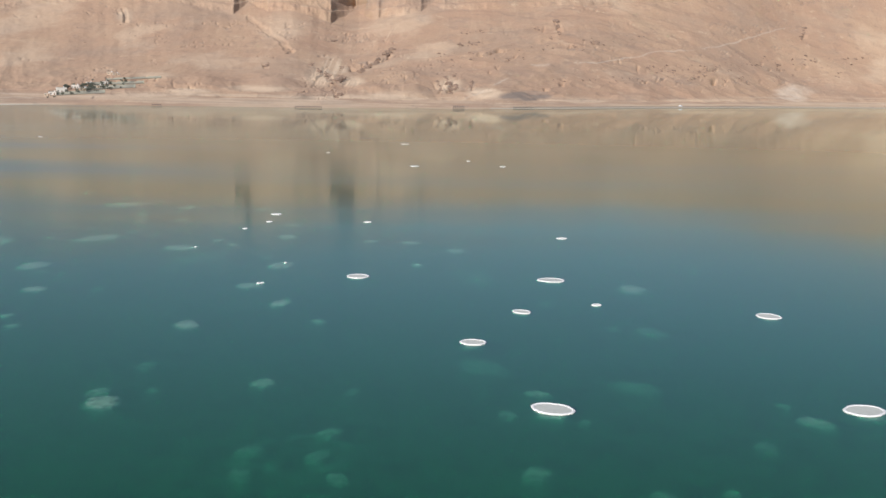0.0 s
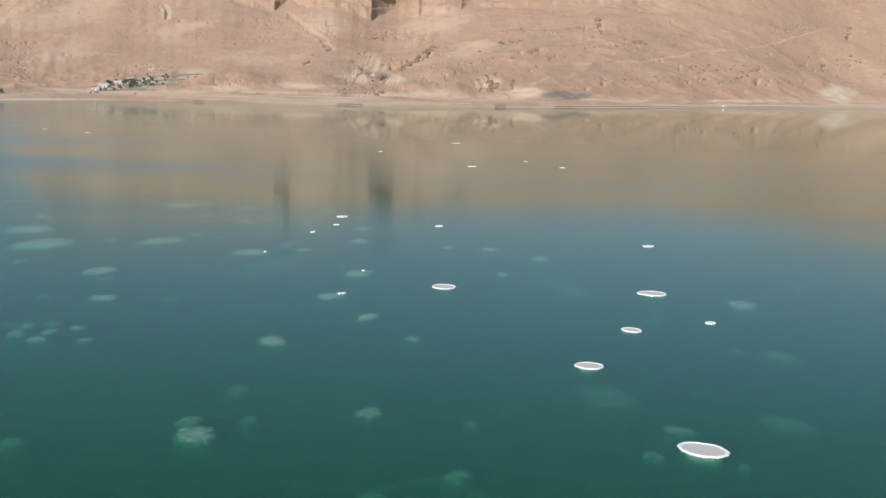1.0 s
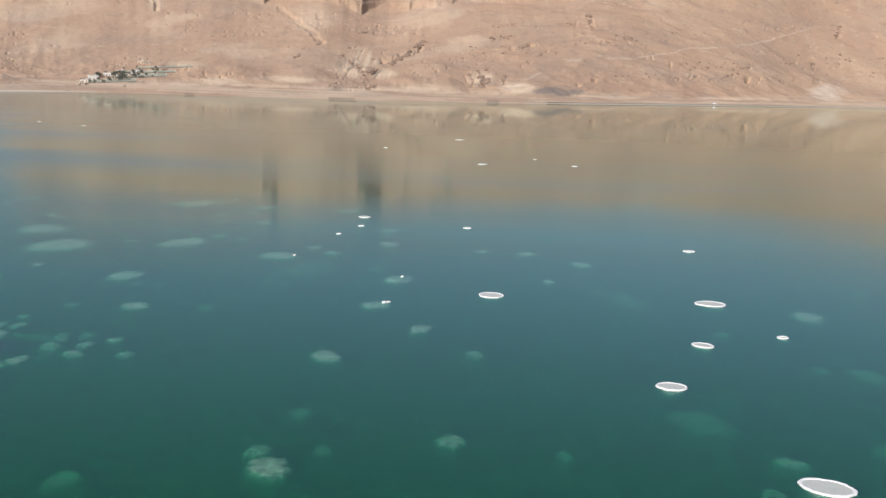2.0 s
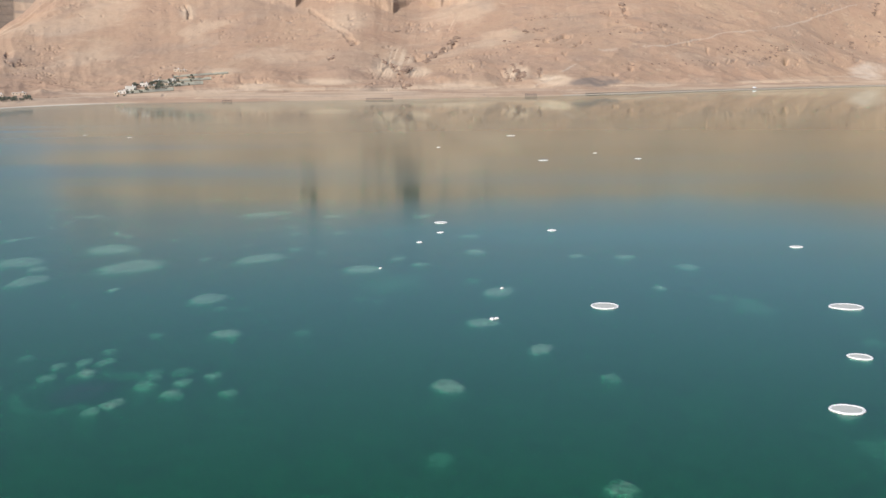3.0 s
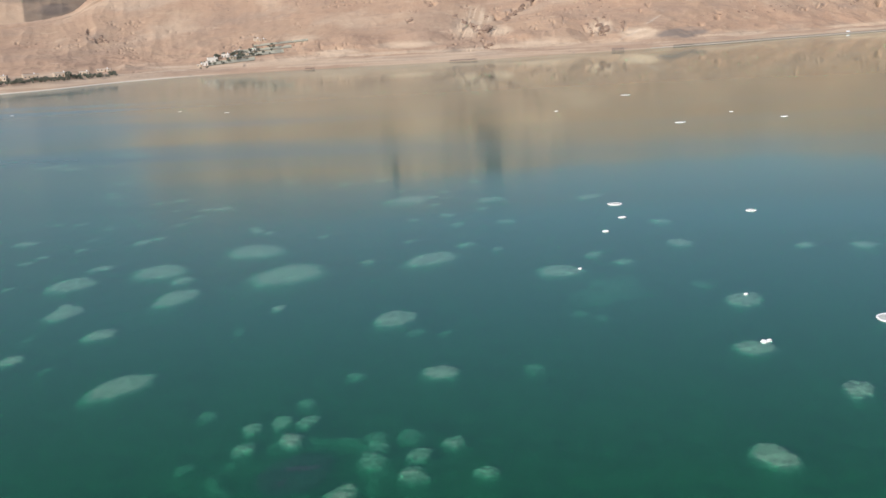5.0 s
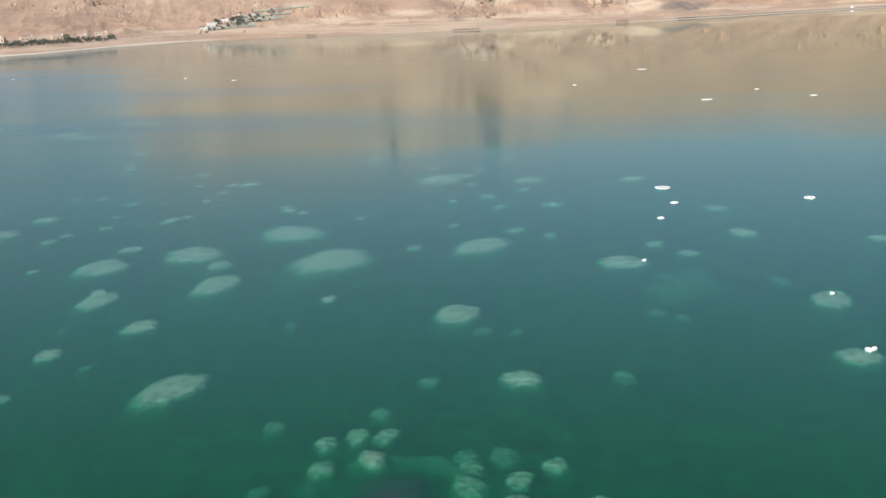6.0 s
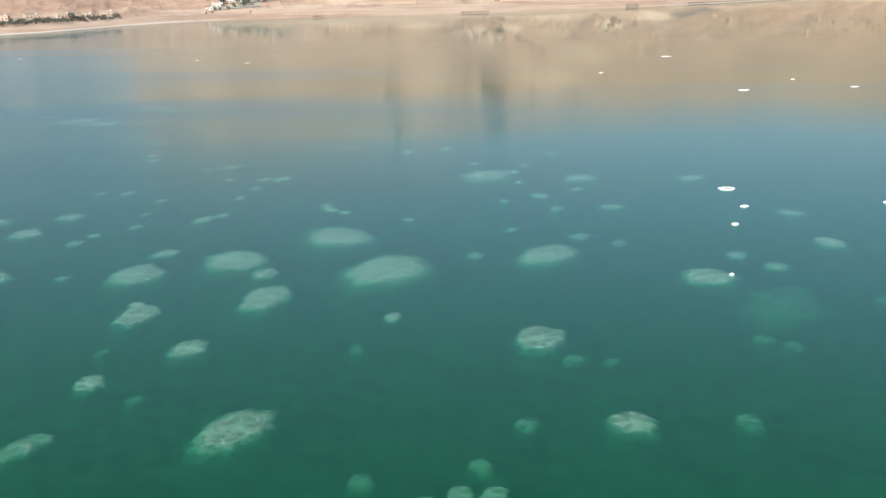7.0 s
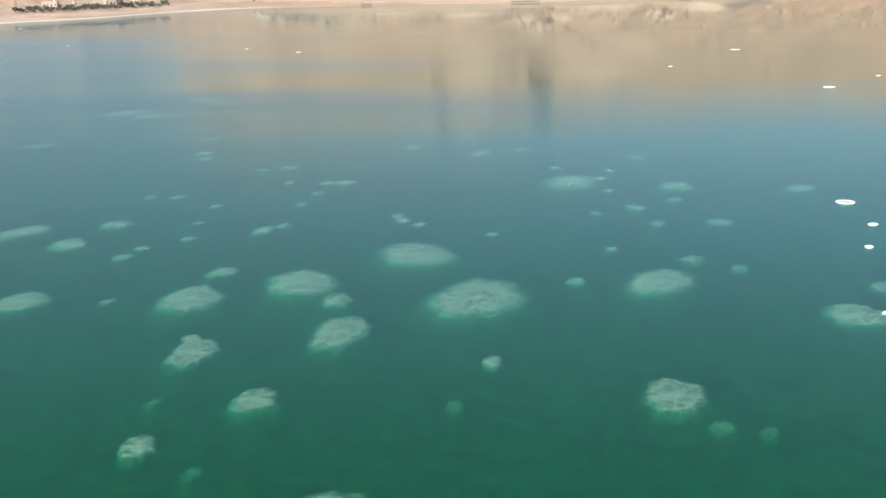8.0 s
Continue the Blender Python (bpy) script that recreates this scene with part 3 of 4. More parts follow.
def build_far_mesa():
    bearings, levels = np.linspace(-40, -17, 420), np.linspace(0, 1, 110)
    a, k = np.meshgrid(bearings, levels)
    e = 0.6 + 3.3 * k + 0.06 * (fractal(a * 2.5, a * 0, 3, 91) - 0.5) * k
    r = np.interp(a, [-40, -30, -26.5, -24.8, -23.4, -17], [3300, 3350, 3450, 3600, 3750, 3900])
    u = np.radians(a) * 3600
    r = r + 450 * k**0.8 - 26 * (ridged(u / 240, e * 0.3, 4, 95) - 0.5) - 4 * (ridged(u / 60, e * 0.4, 3, 97) - 0.5)
    r = r + 14 * (fractal(u / 250, e * 3, 4, 98) - 0.5)
    z = HUB.z + r * np.tan(np.radians(e))
    rows, cols = a.shape
    idx = np.arange(rows * cols).reshape(rows, cols)
    quads = np.stack([idx[:-1, :-1], idx[:-1, 1:], idx[1:, 1:], idx[1:, :-1]], -1).reshape(-1, 4)
    x, y = HUB.x + r * np.sin(np.radians(a)), HUB.y + r * np.cos(np.radians(a))
    me = mesh_of("far_mesa", np.stack([x, y, z], -1).reshape(-1, 3).tolist(), quads.tolist(), DESERT)
    # Dark upper band and lower patch paint the mesa's shadow as rock colour.
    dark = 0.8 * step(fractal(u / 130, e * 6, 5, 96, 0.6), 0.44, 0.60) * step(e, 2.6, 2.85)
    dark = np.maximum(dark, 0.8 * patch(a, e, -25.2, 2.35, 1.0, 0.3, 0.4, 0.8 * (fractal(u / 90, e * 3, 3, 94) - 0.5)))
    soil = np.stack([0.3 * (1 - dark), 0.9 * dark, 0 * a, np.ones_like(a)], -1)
    col = me.color_attributes.new("soil", "FLOAT_COLOR", "POINT")
    col.data.foreach_set("color", soil.astype(np.float32).ravel())
    return tagged(new("far_mesa", me), "distant flat-topped desert mesa with shadow painted into its rock colour", "mountain", kind="structure")


build_shore()
build_far_mesa()


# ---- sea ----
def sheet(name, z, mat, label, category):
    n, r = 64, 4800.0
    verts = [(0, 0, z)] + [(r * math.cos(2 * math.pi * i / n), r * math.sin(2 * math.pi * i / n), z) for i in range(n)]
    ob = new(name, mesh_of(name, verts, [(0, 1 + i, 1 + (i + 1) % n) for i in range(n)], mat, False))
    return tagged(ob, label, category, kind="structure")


BED_Z = -5.0
water = sheet("water", 0.0, WATER, "calm blue-green salt sea mirroring the mountains", "sea")
water.visible_shadow = False
# Added see-through sheets imitate the murk of deepening water.
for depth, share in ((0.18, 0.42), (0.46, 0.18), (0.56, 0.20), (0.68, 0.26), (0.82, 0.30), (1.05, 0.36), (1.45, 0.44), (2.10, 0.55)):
    haze = sheet("water_depth_haze", -depth, depth_haze_material(share, (0.60, 0.985, 0.87) if depth < 0.3 else (0.64, 0.96, 0.87)), "added translucent sheet standing in for murky water depth", "water")
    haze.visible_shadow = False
sheet("seabed", BED_Z, BED, "dark green muddy seabed under the water", "seabed")


# ---- salt forms ----
def lobed(rng, n, rough):
    """A wobbly closed outline: one radius factor for each of n directions."""
    ph = [rng.uniform(0, 6.28) for _ in range(6)]
    am = [rough * rng.uniform(0.4, 1) / (k + 1) ** 0.7 for k in range(6)]
    fine = rng.uniform(0, 6.28)
    return [1 + sum(am[k] * math.sin((k + 2) * 2 * math.pi * i / n + ph[k]) for k in range(6)) + rough * 0.3 * (math.sin(11 * 2 * math.pi * i / n + fine) + math.sin(17 * 2 * math.pi * i / n + 2.3 * fine)) for i in range(n)]


def dome(name, rng, width, top, low, mat, n=56, flat=0.10, flare=1.5, rough=0.08):
    """A salt dome: crown at depth top, flaring down to low."""
    radius, rim = width / 2, lobed(rng, n, rough)
    stretch, turn = rng.uniform(0.74, 0.86), rng.uniform(-0.3, 0.3)
    rings = [(0.25, 0.02), (0.45, 0.08), (0.64, 0.16), (0.80, 0.33), (0.92, 0.62), (1.02, 1.1), (1.10, 1.7), (1.2, 2.6)]
    unit = flat * width
    drop = top - low
    levels = [(f, top - h * unit) for f, h in rings if h * unit < drop * 0.7]
    f_last, z_last = levels[-1]
    levels += [(f_last + (flare - f_last) * q, z_last + (low - z_last) * q**0.8) for q in (0.15, 0.35, 0.65, 1.0)]
    verts, faces = [(0, 0, top)], []
    off = rng.uniform(0, 50)
    for f, z in levels:
        for i in range(n):
            ang = 2 * math.pi * i / n
            s = f * radius * (1 + (rim[i] - 1) * min(1, f * 1.2))
            x, y = s * math.cos(ang) * stretch, s * math.sin(ang) / stretch
            lump = min(0.045 * width, 0.09) * (noise.noise((x * 2.2 / width * 2 + off, y * 4.4 / width, z * 0.6)) + 1.6 * f * noise.noise((x * 1.9 + off, y * 1.9, 0.3)))
            x, y = x * math.cos(turn) - y * math.sin(turn), x * math.sin(turn) + y * math.cos(turn)
            verts.append((x, y, max(low, z + lump * (1 if z > low + 0.3 else 0))))
    faces += [(0, 1 + i, 1 + (i + 1) % n) for i in range(n)]
    for k in range(len(levels) - 1):
        b = 1 + k * n
        faces += [(b + i, b + n + i, b + n + (i + 1) % n, b + (i + 1) % n) for i in range(n)]
    return mesh_of(name, verts, faces, mat)


def salt_mound(rng, x, y, width, depth):
    top = 0.27 + (0.23 if y < 112 or (depth > 1.5 and y < 145) else 0.19 if y < 118 else 0.12) * (depth - 0.15)
    ob = new("salt_mound", dome("salt_mound", rng, width * (1.12 if 93 < y < 112 else 1.29), -top, BED_Z - 0.05, SALT_WET, flat=0.10, flare=1.3))
    ob.location = (x, y + 0.08 * width - 1.45 * (depth - top), 0)
    if depth < 0.6:
        label = "broad pale salt mound just under the surface" if width > 3 else "pale salt mound just under the surface"
    elif depth < 1.5:
        label = "pale green salt mound sunk in the water"
    else:
        label = "faint deep salt mound on the seabed"
    return tagged(ob, label, "salt mound", "underwater salt mounds")


rng = random.Random(11)
for x, y, width, depth in (
    (11.1, 61.7, 1.2, 2.1), (14.8, 62.7, 0.9, 2.4), (-6.4, 63.3, 1.1, 1.9), (-11.8, 64.4, 1.3, 2.4), (4.6, 64.6, 1.6, 1.8), (-7.9, 67.3, 1.3, 2.1),
    (-12.0, 68.5, 1.4, 2.4), (18.8, 70.7, 1.3, 2.1), (-7.7, 71.6, 1.4, 1.9), (-33.6, 74.4, 1.6, 2.1), (23.4, 75.1, 1.9, 1.3), (-23.4, 75.4, 2.3, 0.5),
    (8.4, 75.5, 0.7, 2.4), (3.5, 76.2, 1.2, 1.9), (-24.5, 79.2, 1.4, 1.4), (22.5, 80.4, 0.8, 2.4), (-24.6, 80.5, 1.1, 2.1), (-21.0, 80.8, 0.9, 2.1),
    (5.8, 81.0, 1.5, 1.4), (-7.2, 82.0, 0.9, 2.4), (-13.7, 82.0, 1.6, 1.1), (-13.7, 83.3, 1.4, 1.8), (-23.3, 87.9, 1.4, 2.1), (-46.2, 95.0, 1.4, 1.1),
):
    salt_mound(rng, x, y, width, depth)
for x, y, width, depth in (
    (-45.4, 96.4, 1.8, 0.8), (-42.2, 99.2, 1.7, 1.0), (-38.4, 99.9, 1.4, 1.3), (-23.7, 100.7, 2.6, 0.4), (-54.9, 101.6, 1.0, 2.1), (-44.7, 101.7, 2.0, 1.4),
    (-42.3, 102.2, 1.5, 1.1), (-52.4, 103.2, 1.5, 1.1), (17.4, 103.5, 2.8, 1.9), (-44.8, 104.1, 1.4, 1.4), (-40.6, 104.1, 1.4, 1.1), (-50.0, 104.2, 1.7, 0.8),
    (-12.4, 104.5, 1.6, 1.4), (14.1, 104.8, 1.3, 2.1), (-45.2, 106.0, 1.4, 1.8), (-43.2, 106.3, 1.7, 1.9), (-52.9, 106.6, 1.4, 1.1), (-51.4, 107.7, 1.5, 1.0),
    (-49.8, 107.9, 1.5, 1.1), (-56.4, 110.0, 1.4, 1.8), (-17.1, 111.7, 2.3, 0.4), (-50.7, 112.2, 1.2, 1.8), (-75.3, 112.3, 2.4, 1.1), (9.0, 116.6, 1.5, 2.1),
):
    salt_mound(rng, x, y, width, depth)
for x, y, width, depth in (
    (-43.0, 116.9, 2.3, 0.5), (-64.6, 114.6, 4.2, 0.5), (-48.7, 118.0, 1.3, 1.8), (-36.7, 119.1, 1.4, 1.8), (-72.1, 121.3, 0.9, 2.4), (-21.8, 121.8, 2.6, 0.7),
    (-76.0, 122.5, 1.9, 1.1), (19.0, 124.5, 3.3, 1.1), (-72.1, 129.3, 2.6, 0.8), (-46.3, 129.5, 1.2, 1.9), (-43.9, 129.8, 0.8, 2.4), (-77.9, 130.1, 0.8, 2.4),
    (2.7, 130.3, 3.3, 2.1), (-60.7, 131.2, 1.0, 2.1), (-48.6, 131.9, 3.6, 0.3), (-32.0, 133.2, 1.1, 2.1), (-33.8, 134.6, 1.2, 2.1), (0.4, 135.4, 1.7, 2.1),
    (-20.6, 136.3, 3.3, 0.8), (-78.8, 136.7, 3.5, 0.5), (-59.5, 138.1, 1.3, 1.4), (28.1, 139.3, 1.4, 1.9), (-4.7, 139.3, 1.5, 1.4), (-79.9, 140.2, 1.3, 1.1),
):
    salt_mound(rng, x, y, width, depth)
for x, y, width, depth in (
    (-70.4, 141.8, 4.6, 0.5), (-23.4, 144.4, 1.6, 2.1), (-96.3, 147.3, 4.0, 0.8), (-83.7, 148.9, 5.2, 0.5), (-35.7, 149.0, 4.1, 0.3), (-89.7, 150.1, 1.1, 2.3),
    (-62.3, 150.6, 8.3, 0.3), (-72.6, 150.9, 2.5, 1.4), (0.0, 152.2, 2.6, 1.4), (-76.6, 154.2, 6.0, 0.5), (-29.7, 154.8, 1.9, 1.8), (-48.8, 157.0, 5.7, 0.5),
    (-84.1, 158.3, 2.3, 1.4), (-55.3, 158.8, 1.5, 2.1), (-32.5, 158.9, 1.8, 1.8), (-6.3, 159.1, 2.4, 1.3), (-11.8, 160.1, 1.9, 1.4), (-23.7, 163.0, 2.8, 1.1),
    (-94.7, 163.1, 1.6, 1.8), (-69.3, 164.3, 7.0, 0.5), (-42.5, 164.5, 1.4, 2.4), (-101.9, 166.5, 3.5, 1.1), (-91.6, 170.8, 1.3, 1.9), (-108.9, 171.1, 4.8, 1.1),
):
    salt_mound(rng, x, y, width, depth)
for x, y, width, depth in (
    (-85.7, 174.2, 2.2, 1.4), (-101.2, 175.7, 2.9, 1.4), (-84.4, 177.0, 1.4, 1.8), (-93.2, 178.1, 1.0, 2.1), (-24.8, 178.1, 2.5, 1.8), (-42.8, 181.7, 2.2, 1.8),
    (-74.1, 182.4, 1.6, 1.8), (-54.6, 185.5, 1.1, 2.1), (-85.6, 187.7, 1.3, 1.8), (-50.4, 188.0, 1.6, 1.8), (-103.9, 190.8, 1.3, 1.8), (-100.6, 191.0, 1.5, 1.8),
    (-46.6, 193.0, 1.5, 1.9), (-85.6, 194.7, 1.6, 2.1), (-53.6, 198.2, 1.3, 2.1), (-32.9, 199.9, 3.2, 1.4), (-46.2, 200.3, 3.9, 1.4), (-84.1, 200.7, 2.5, 1.4),
    (-58.0, 201.6, 7.5, 1.1), (-96.7, 209.9, 1.3, 2.1), (-60.5, 213.3, 1.4, 1.8), (-107.8, 218.7, 2.3, 1.9), (-137.6, 229.8, 3.5, 1.9), (-81.4, 230.0, 2.4, 1.8),
):
    salt_mound(rng, x, y, width, depth)
for x, y, width, depth in (
    (-113.8, 238.2, 2.6, 1.8), (-160.2, 259.7, 2.7, 2.1), (-136.3, 267.0, 6.8, 1.8), (-143.4, 272.1, 8.7, 1.4), (-130.8, 290.6, 5.9, 1.9), (-136.8, 296.7, 7.7, 1.8),
):
    salt_mound(rng, x, y, width, depth)


scatter = random.Random(41)
for k in range(44):
    y = scatter.uniform(160, 330)
    x = scatter.uniform(-0.62, -0.18) * y - 6
    salt_mound(scatter, x, y, scatter.uniform(0.9, 1.7) * (0.6 + y / 300), scatter.uniform(1.3, 2.3))


def faint_patch(rng, x, y, width, label):
    """A wide, low, broken crust on the bed, seen faintly."""
    ob = new("salt_crust", dome("salt_crust", rng, width, -0.80, BED_Z - 0.05, SALT_WET, n=48, flat=0.06, flare=1.2, rough=0.22))
    ob.location = (x, y, 0)
    return tagged(ob, label, "salt crust")


faint_patch(rng, -31.0, 142.0, 7.5, "wide faint salt crust deep in the water")
faint_patch(rng, 2.2, 88.0, 4.2, "broken faint salt crust deep in the water")
faint_patch(rng, 13.2, 82.5, 3.0, "small faint salt crust deep in the water")
faint_patch(rng, 2.4, 131.0, 3.6, "narrow faint salt crust deep in the water")


def salt_ring(rng, x, y, width, pan_mat=SALT_GREY):
    """A mushroom of salt that reaches the surface: stem, grey pan and raised white rim."""
    thing = empty("salt_ring", pose(x, y, 0), "white-rimmed round salt crust standing out of the water" if width > 1.6 else "small white salt crust breaking the water surface", "salt crust", "salt crusts at the surface")
    n, radius = 56, width / 2
    out = lobed(rng, n, 0.035)
    stretch, turn = rng.uniform(0.92, 1.1), rng.uniform(0, 3.14)
    rim_w = 0.09 + 0.05 * width

    def at(i, r, z):
        ang = 2 * math.pi * i / n
        s = r * out[i % n]
        px, py = s * math.cos(ang) * stretch, s * math.sin(ang) / stretch
        return (px * math.cos(turn) - py * math.sin(turn), px * math.sin(turn) + py * math.cos(turn), z)

    section = [(0.0, -0.10), (0.02, 0.03), (0.25, 0.07), (0.55, 0.075), (0.85, 0.055), (1.0, 0.03), (1.0, -0.03)]
    verts, faces = [], []
    for i in range(n):
        bite = 1 + 0.25 * (rng.random() - 0.5)
        for q, z in section:
            verts.append(at(i, radius - q * rim_w * bite, z * (1 + 0.35 * (rng.random() - 0.5)) if z > 0 else z))
    m = len(section)
    for i in range(n):
        for k in range(m - 1):
            a, b = i * m + k, ((i + 1) % n) * m + k
            faces.append((a, b, b + 1, a + 1))
    rim = new("rim", mesh_of("rim", verts, faces, SALT_WHITE))
    rim.parent = thing
    tagged(rim, "crusty bright white salt rim")
    verts, faces = [(0, 0, 0.03)], []
    for f in (0.3, 0.6, 0.85, 1.0):
        verts += [at(i, (radius - rim_w * 0.7) * f, 0.03 + 0.012 * (rng.random() - 0.5)) for i in range(n)]
    faces += [(0, 1 + i, 1 + (i + 1) % n) for i in range(n)]
    for k in range(3):
        b = 1 + k * n
        faces += [(b + i, b + n + i, b + n + (i + 1) % n, b + (i + 1) % n) for i in range(n)]
    pan = new("pan", mesh_of("pan", verts, faces, pan_mat))
    pan.parent = thing
    tagged(pan, "damp grey salt pan")
    stem = new("stem", dome("stem", rng, width * 1.0, -0.12, BED_Z - 0.05, SALT_WET, flat=0.16, flare=1.35))
    stem.parent = thing
    tagged(stem, "submerged pale salt stem")
    return thing


for x, y, width in (
    (6.4, 75.2, 2.8), (27.3, 76.3, 2.8), (1.4, 95.1, 2.2), (6.2, 108.9, 1.8), (29.6, 109.0, 2.5), (10.5, 127.8, 2.9),
    (-11.0, 128.0, 2.7), (15.0, 164.9, 1.5), (13.8, 113.2, 1.0), (-14.0, 180.9, 1.3), (-29.7, 189.8, 1.9), (-11.6, 315.9, 2.6),
    (12.6, 320.1, 1.7), (-19.9, 442.4, 3.2), (-41.7, 374.9, 1.3), (3.3, 343.0, 1.2), (-162.1, 449.4, 1.9), (-31.2, 169.5, 0.8),
    (-29.1, 178.9, 0.9), (-272.9, 504.7, 1.4), (-396.9, 692.7, 2.8), (-187.8, 472.1, 1.3),
):
    salt_ring(rng, x, y, width, SALT_WHITE if width < 1.0 else SALT_GREY)


def salt_tip(rng, x, y, width):
    """A lump of dry salt that crowns a mound and breaks the surface."""
    ob = new("salt_tip", dome("salt_tip", rng, width, 0.10, -0.6, SALT_WHITE, flat=0.25, flare=1.2, rough=0.25))
    ob.location = (x, y, 0)
    return tagged(ob, "white salt lump breaking the surface on a mound", "salt lump", "salt lumps at the surface")


for x, y, width in ((-21.1, 122.3, 0.55), (-20.75, 122.5, 0.4), (-20.4, 137.0, 0.35), (-33.9, 149.3, 0.4)):
    salt_tip(rng, x, y, width)


def salt_ridge(rng, x, y, radius, depth, label):
    """A broken ring-shaped ridge of salt on the bed."""
    n, verts, faces = 72, [], []
    rim = lobed(rng, n, 0.10)
    section = [(-1.5, BED_Z - 0.05), (-0.7, -depth - 0.8), (-0.35, -depth - 0.15), (0.0, -depth), (0.35, -depth - 0.15), (0.8, -depth - 0.9), (1.6, BED_Z - 0.05)]
    for i in range(n):
        ang = 2 * math.pi * i / n
        dip = 0.9 * max(0, noise.noise((math.cos(ang) * 2.5 + x, math.sin(ang) * 2.5, depth)))
        for q, z in section:
            r = radius * rim[i] + q * (1 + 0.3 * noise.noise((ang * 3, q, y)))
            verts.append((r * math.cos(ang), r * math.sin(ang) * 1.15, z - (dip if z > -4 else 0)))
    m = len(section)
    for i in range(n):
        for k in range(m - 1):
            a, b = i * m + k, ((i + 1) % n) * m + k
            faces.append((a, b, b + 1, a + 1))
    ob = new("salt_ridge", mesh_of("salt_ridge", verts, faces, SALT_WET))
    ob.location = (x, y, 0)
    return tagged(ob, label, "salt ridge")


salt_ridge(rng, -48.4, 99.6, 4.2, 0.85, "faint ring of salt round a dark pit")
salt_ridge(rng, -9.2, 66.5, 2.9, 1.1, "faint sunken ring of broken salt crust")
# Added dark dome just under the surface; its colour imitates a deep pit.
mud = new("pit_dome", dome("pit_dome", rng, 4.0, -0.19, BED_Z - 0.05, PIT, n=40, flat=0.035, flare=1.3))
mud.location = (-48.5, 98.6, 0)
tagged(mud, "dark dome standing in for a deep pit in a ring of salt mounds", "mud mound")


# ---- settlements, jetties and road on the far shore ----
def facing(p, turn=0.0):
    """A pose at p whose front (-y) looks to the sea."""
    return Matrix.Translation(p) @ Matrix.Rotation(math.atan2(p.y - HUB.y, p.x - HUB.x) - math.pi / 2 + turn, 4, "Z")


def house(p, w, d, h, wall, label, turn=0.0, group="village houses"):
    """A flat-roofed block with a parapet, windows and a door; it stands a little into the slope."""
    thing = empty("house", facing(p, turn), label, "house", group)
    part("wall", boxed(-w / 2, w / 2, 0, d, -4, h, bevel=0.05), wall, thing)
    slab = boxed(-w / 2 - 0.25, w / 2 + 0.25, -0.25, d + 0.25, h, h + 0.3, bevel=0.04)
    roof = part("roof", slab, ROOF, thing, "pale flat roof")
    part("water_tank", tube(bmesh.new(), (w * 0.25, d * 0.6, h + 0.3), (w * 0.25, d * 0.6, h + 1.4), 0.5, 0.5, 12), VAN_WHITE, roof, "white rooftop water tank")
    count = max(2, int(w / 3))
    for i in range(count):
        x = -w / 2 + (i + 0.5) * w / count
        if i == count // 2:
            part("door", boxed(x - 0.5, x + 0.5, -0.06, 0.02, 0, 2.1), DOOR, thing)
            continue
        win = part("window", boxed(x - 0.65, x + 0.65, -0.08, 0.02, 0.95, 2.25), PLASTER, thing)
        part("pane", boxed(x - 0.55, x + 0.55, -0.11, -0.05, 1.05, 2.15), GLASS_DARK, win, "dark window pane")
    return thing


def tree(p, height, spread, seed, palm=False, label="", group=""):
    r = random.Random(seed)
    thing = empty("tree", facing(p, r.uniform(-1, 1)), label, "tree", group)
    bm = bmesh.new()
    bend = Vector((r.uniform(-0.3, 0.3), r.uniform(-0.3, 0.3), height * (0.85 if palm else 0.45)))
    tube(bm, (0, 0, -1.0), bend, 0.03 * height + 0.05, 0.02 * height, 7)
    if not palm:
        for k in range(5):
            ang = k * 1.26 + r.uniform(-0.3, 0.3)
            tip = bend + Vector((math.cos(ang) * spread * 0.33, math.sin(ang) * spread * 0.33, height * 0.25))
            tube(bm, bend, tip, 0.018 * height, 0.008 * height, 5)
    part("trunk", bm, BARK, thing)
    verts, faces = [], []
    if palm:
        for k in range(22):
            ang, rise = k * 2.4, r.uniform(-0.5, 0.9)
            side = Vector((-math.sin(ang), math.cos(ang), 0))
            spine = [bend + Vector((math.cos(ang) * q * spread * 0.5, math.sin(ang) * q * spread * 0.5, height * 0.16 * (rise * q - 0.9 * q * q))) for q in (0, 0.35, 0.7, 1.0)]
            for (p0, w0), (p1, w1) in zip(zip(spine[:-1], (0.1, 0.35, 0.3)), zip(spine[1:], (0.35, 0.3, 0.03))):
                b = len(verts)
                verts += [p0 - side * w0, p0 + side * w0, p1 + side * w1, p1 - side * w1]
                faces.append((b, b + 1, b + 2, b + 3))
    else:
        for k in range(230):
            v = Vector((r.gauss(0, 1), r.gauss(0, 1), r.gauss(0, 1))).normalized() * r.uniform(0.45, 1.0) ** 0.5
            lobe = 1 + 0.35 * noise.noise(v * 2.1 + Vector((seed, 0, 0)))
            c = Vector((v.x * spread * 0.5 * lobe, v.y * spread * 0.5 * lobe, height * 0.66 + v.z * height * 0.34 * lobe))
            n1 = Vector((r.gauss(0, 1), r.gauss(0, 1), r.gauss(0, 1))).normalized()
            n2 = n1.orthogonal().normalized()
            n3, s = n1.cross(n2), spread * r.uniform(0.06, 0.12)
            b = len(verts)
            verts += [c - n2 * s, c - n3 * s * 0.6, c + n2 * s, c + n3 * s * 0.6]
            faces.append((b, b + 1, b + 2, b + 3))
    crown = new("crown", mesh_of("crown", verts, faces, LEAF, False))
    crown.parent = thing
    tagged(crown, "dusty dark green fronds" if palm else "dusty dark green leaves")
    return thing


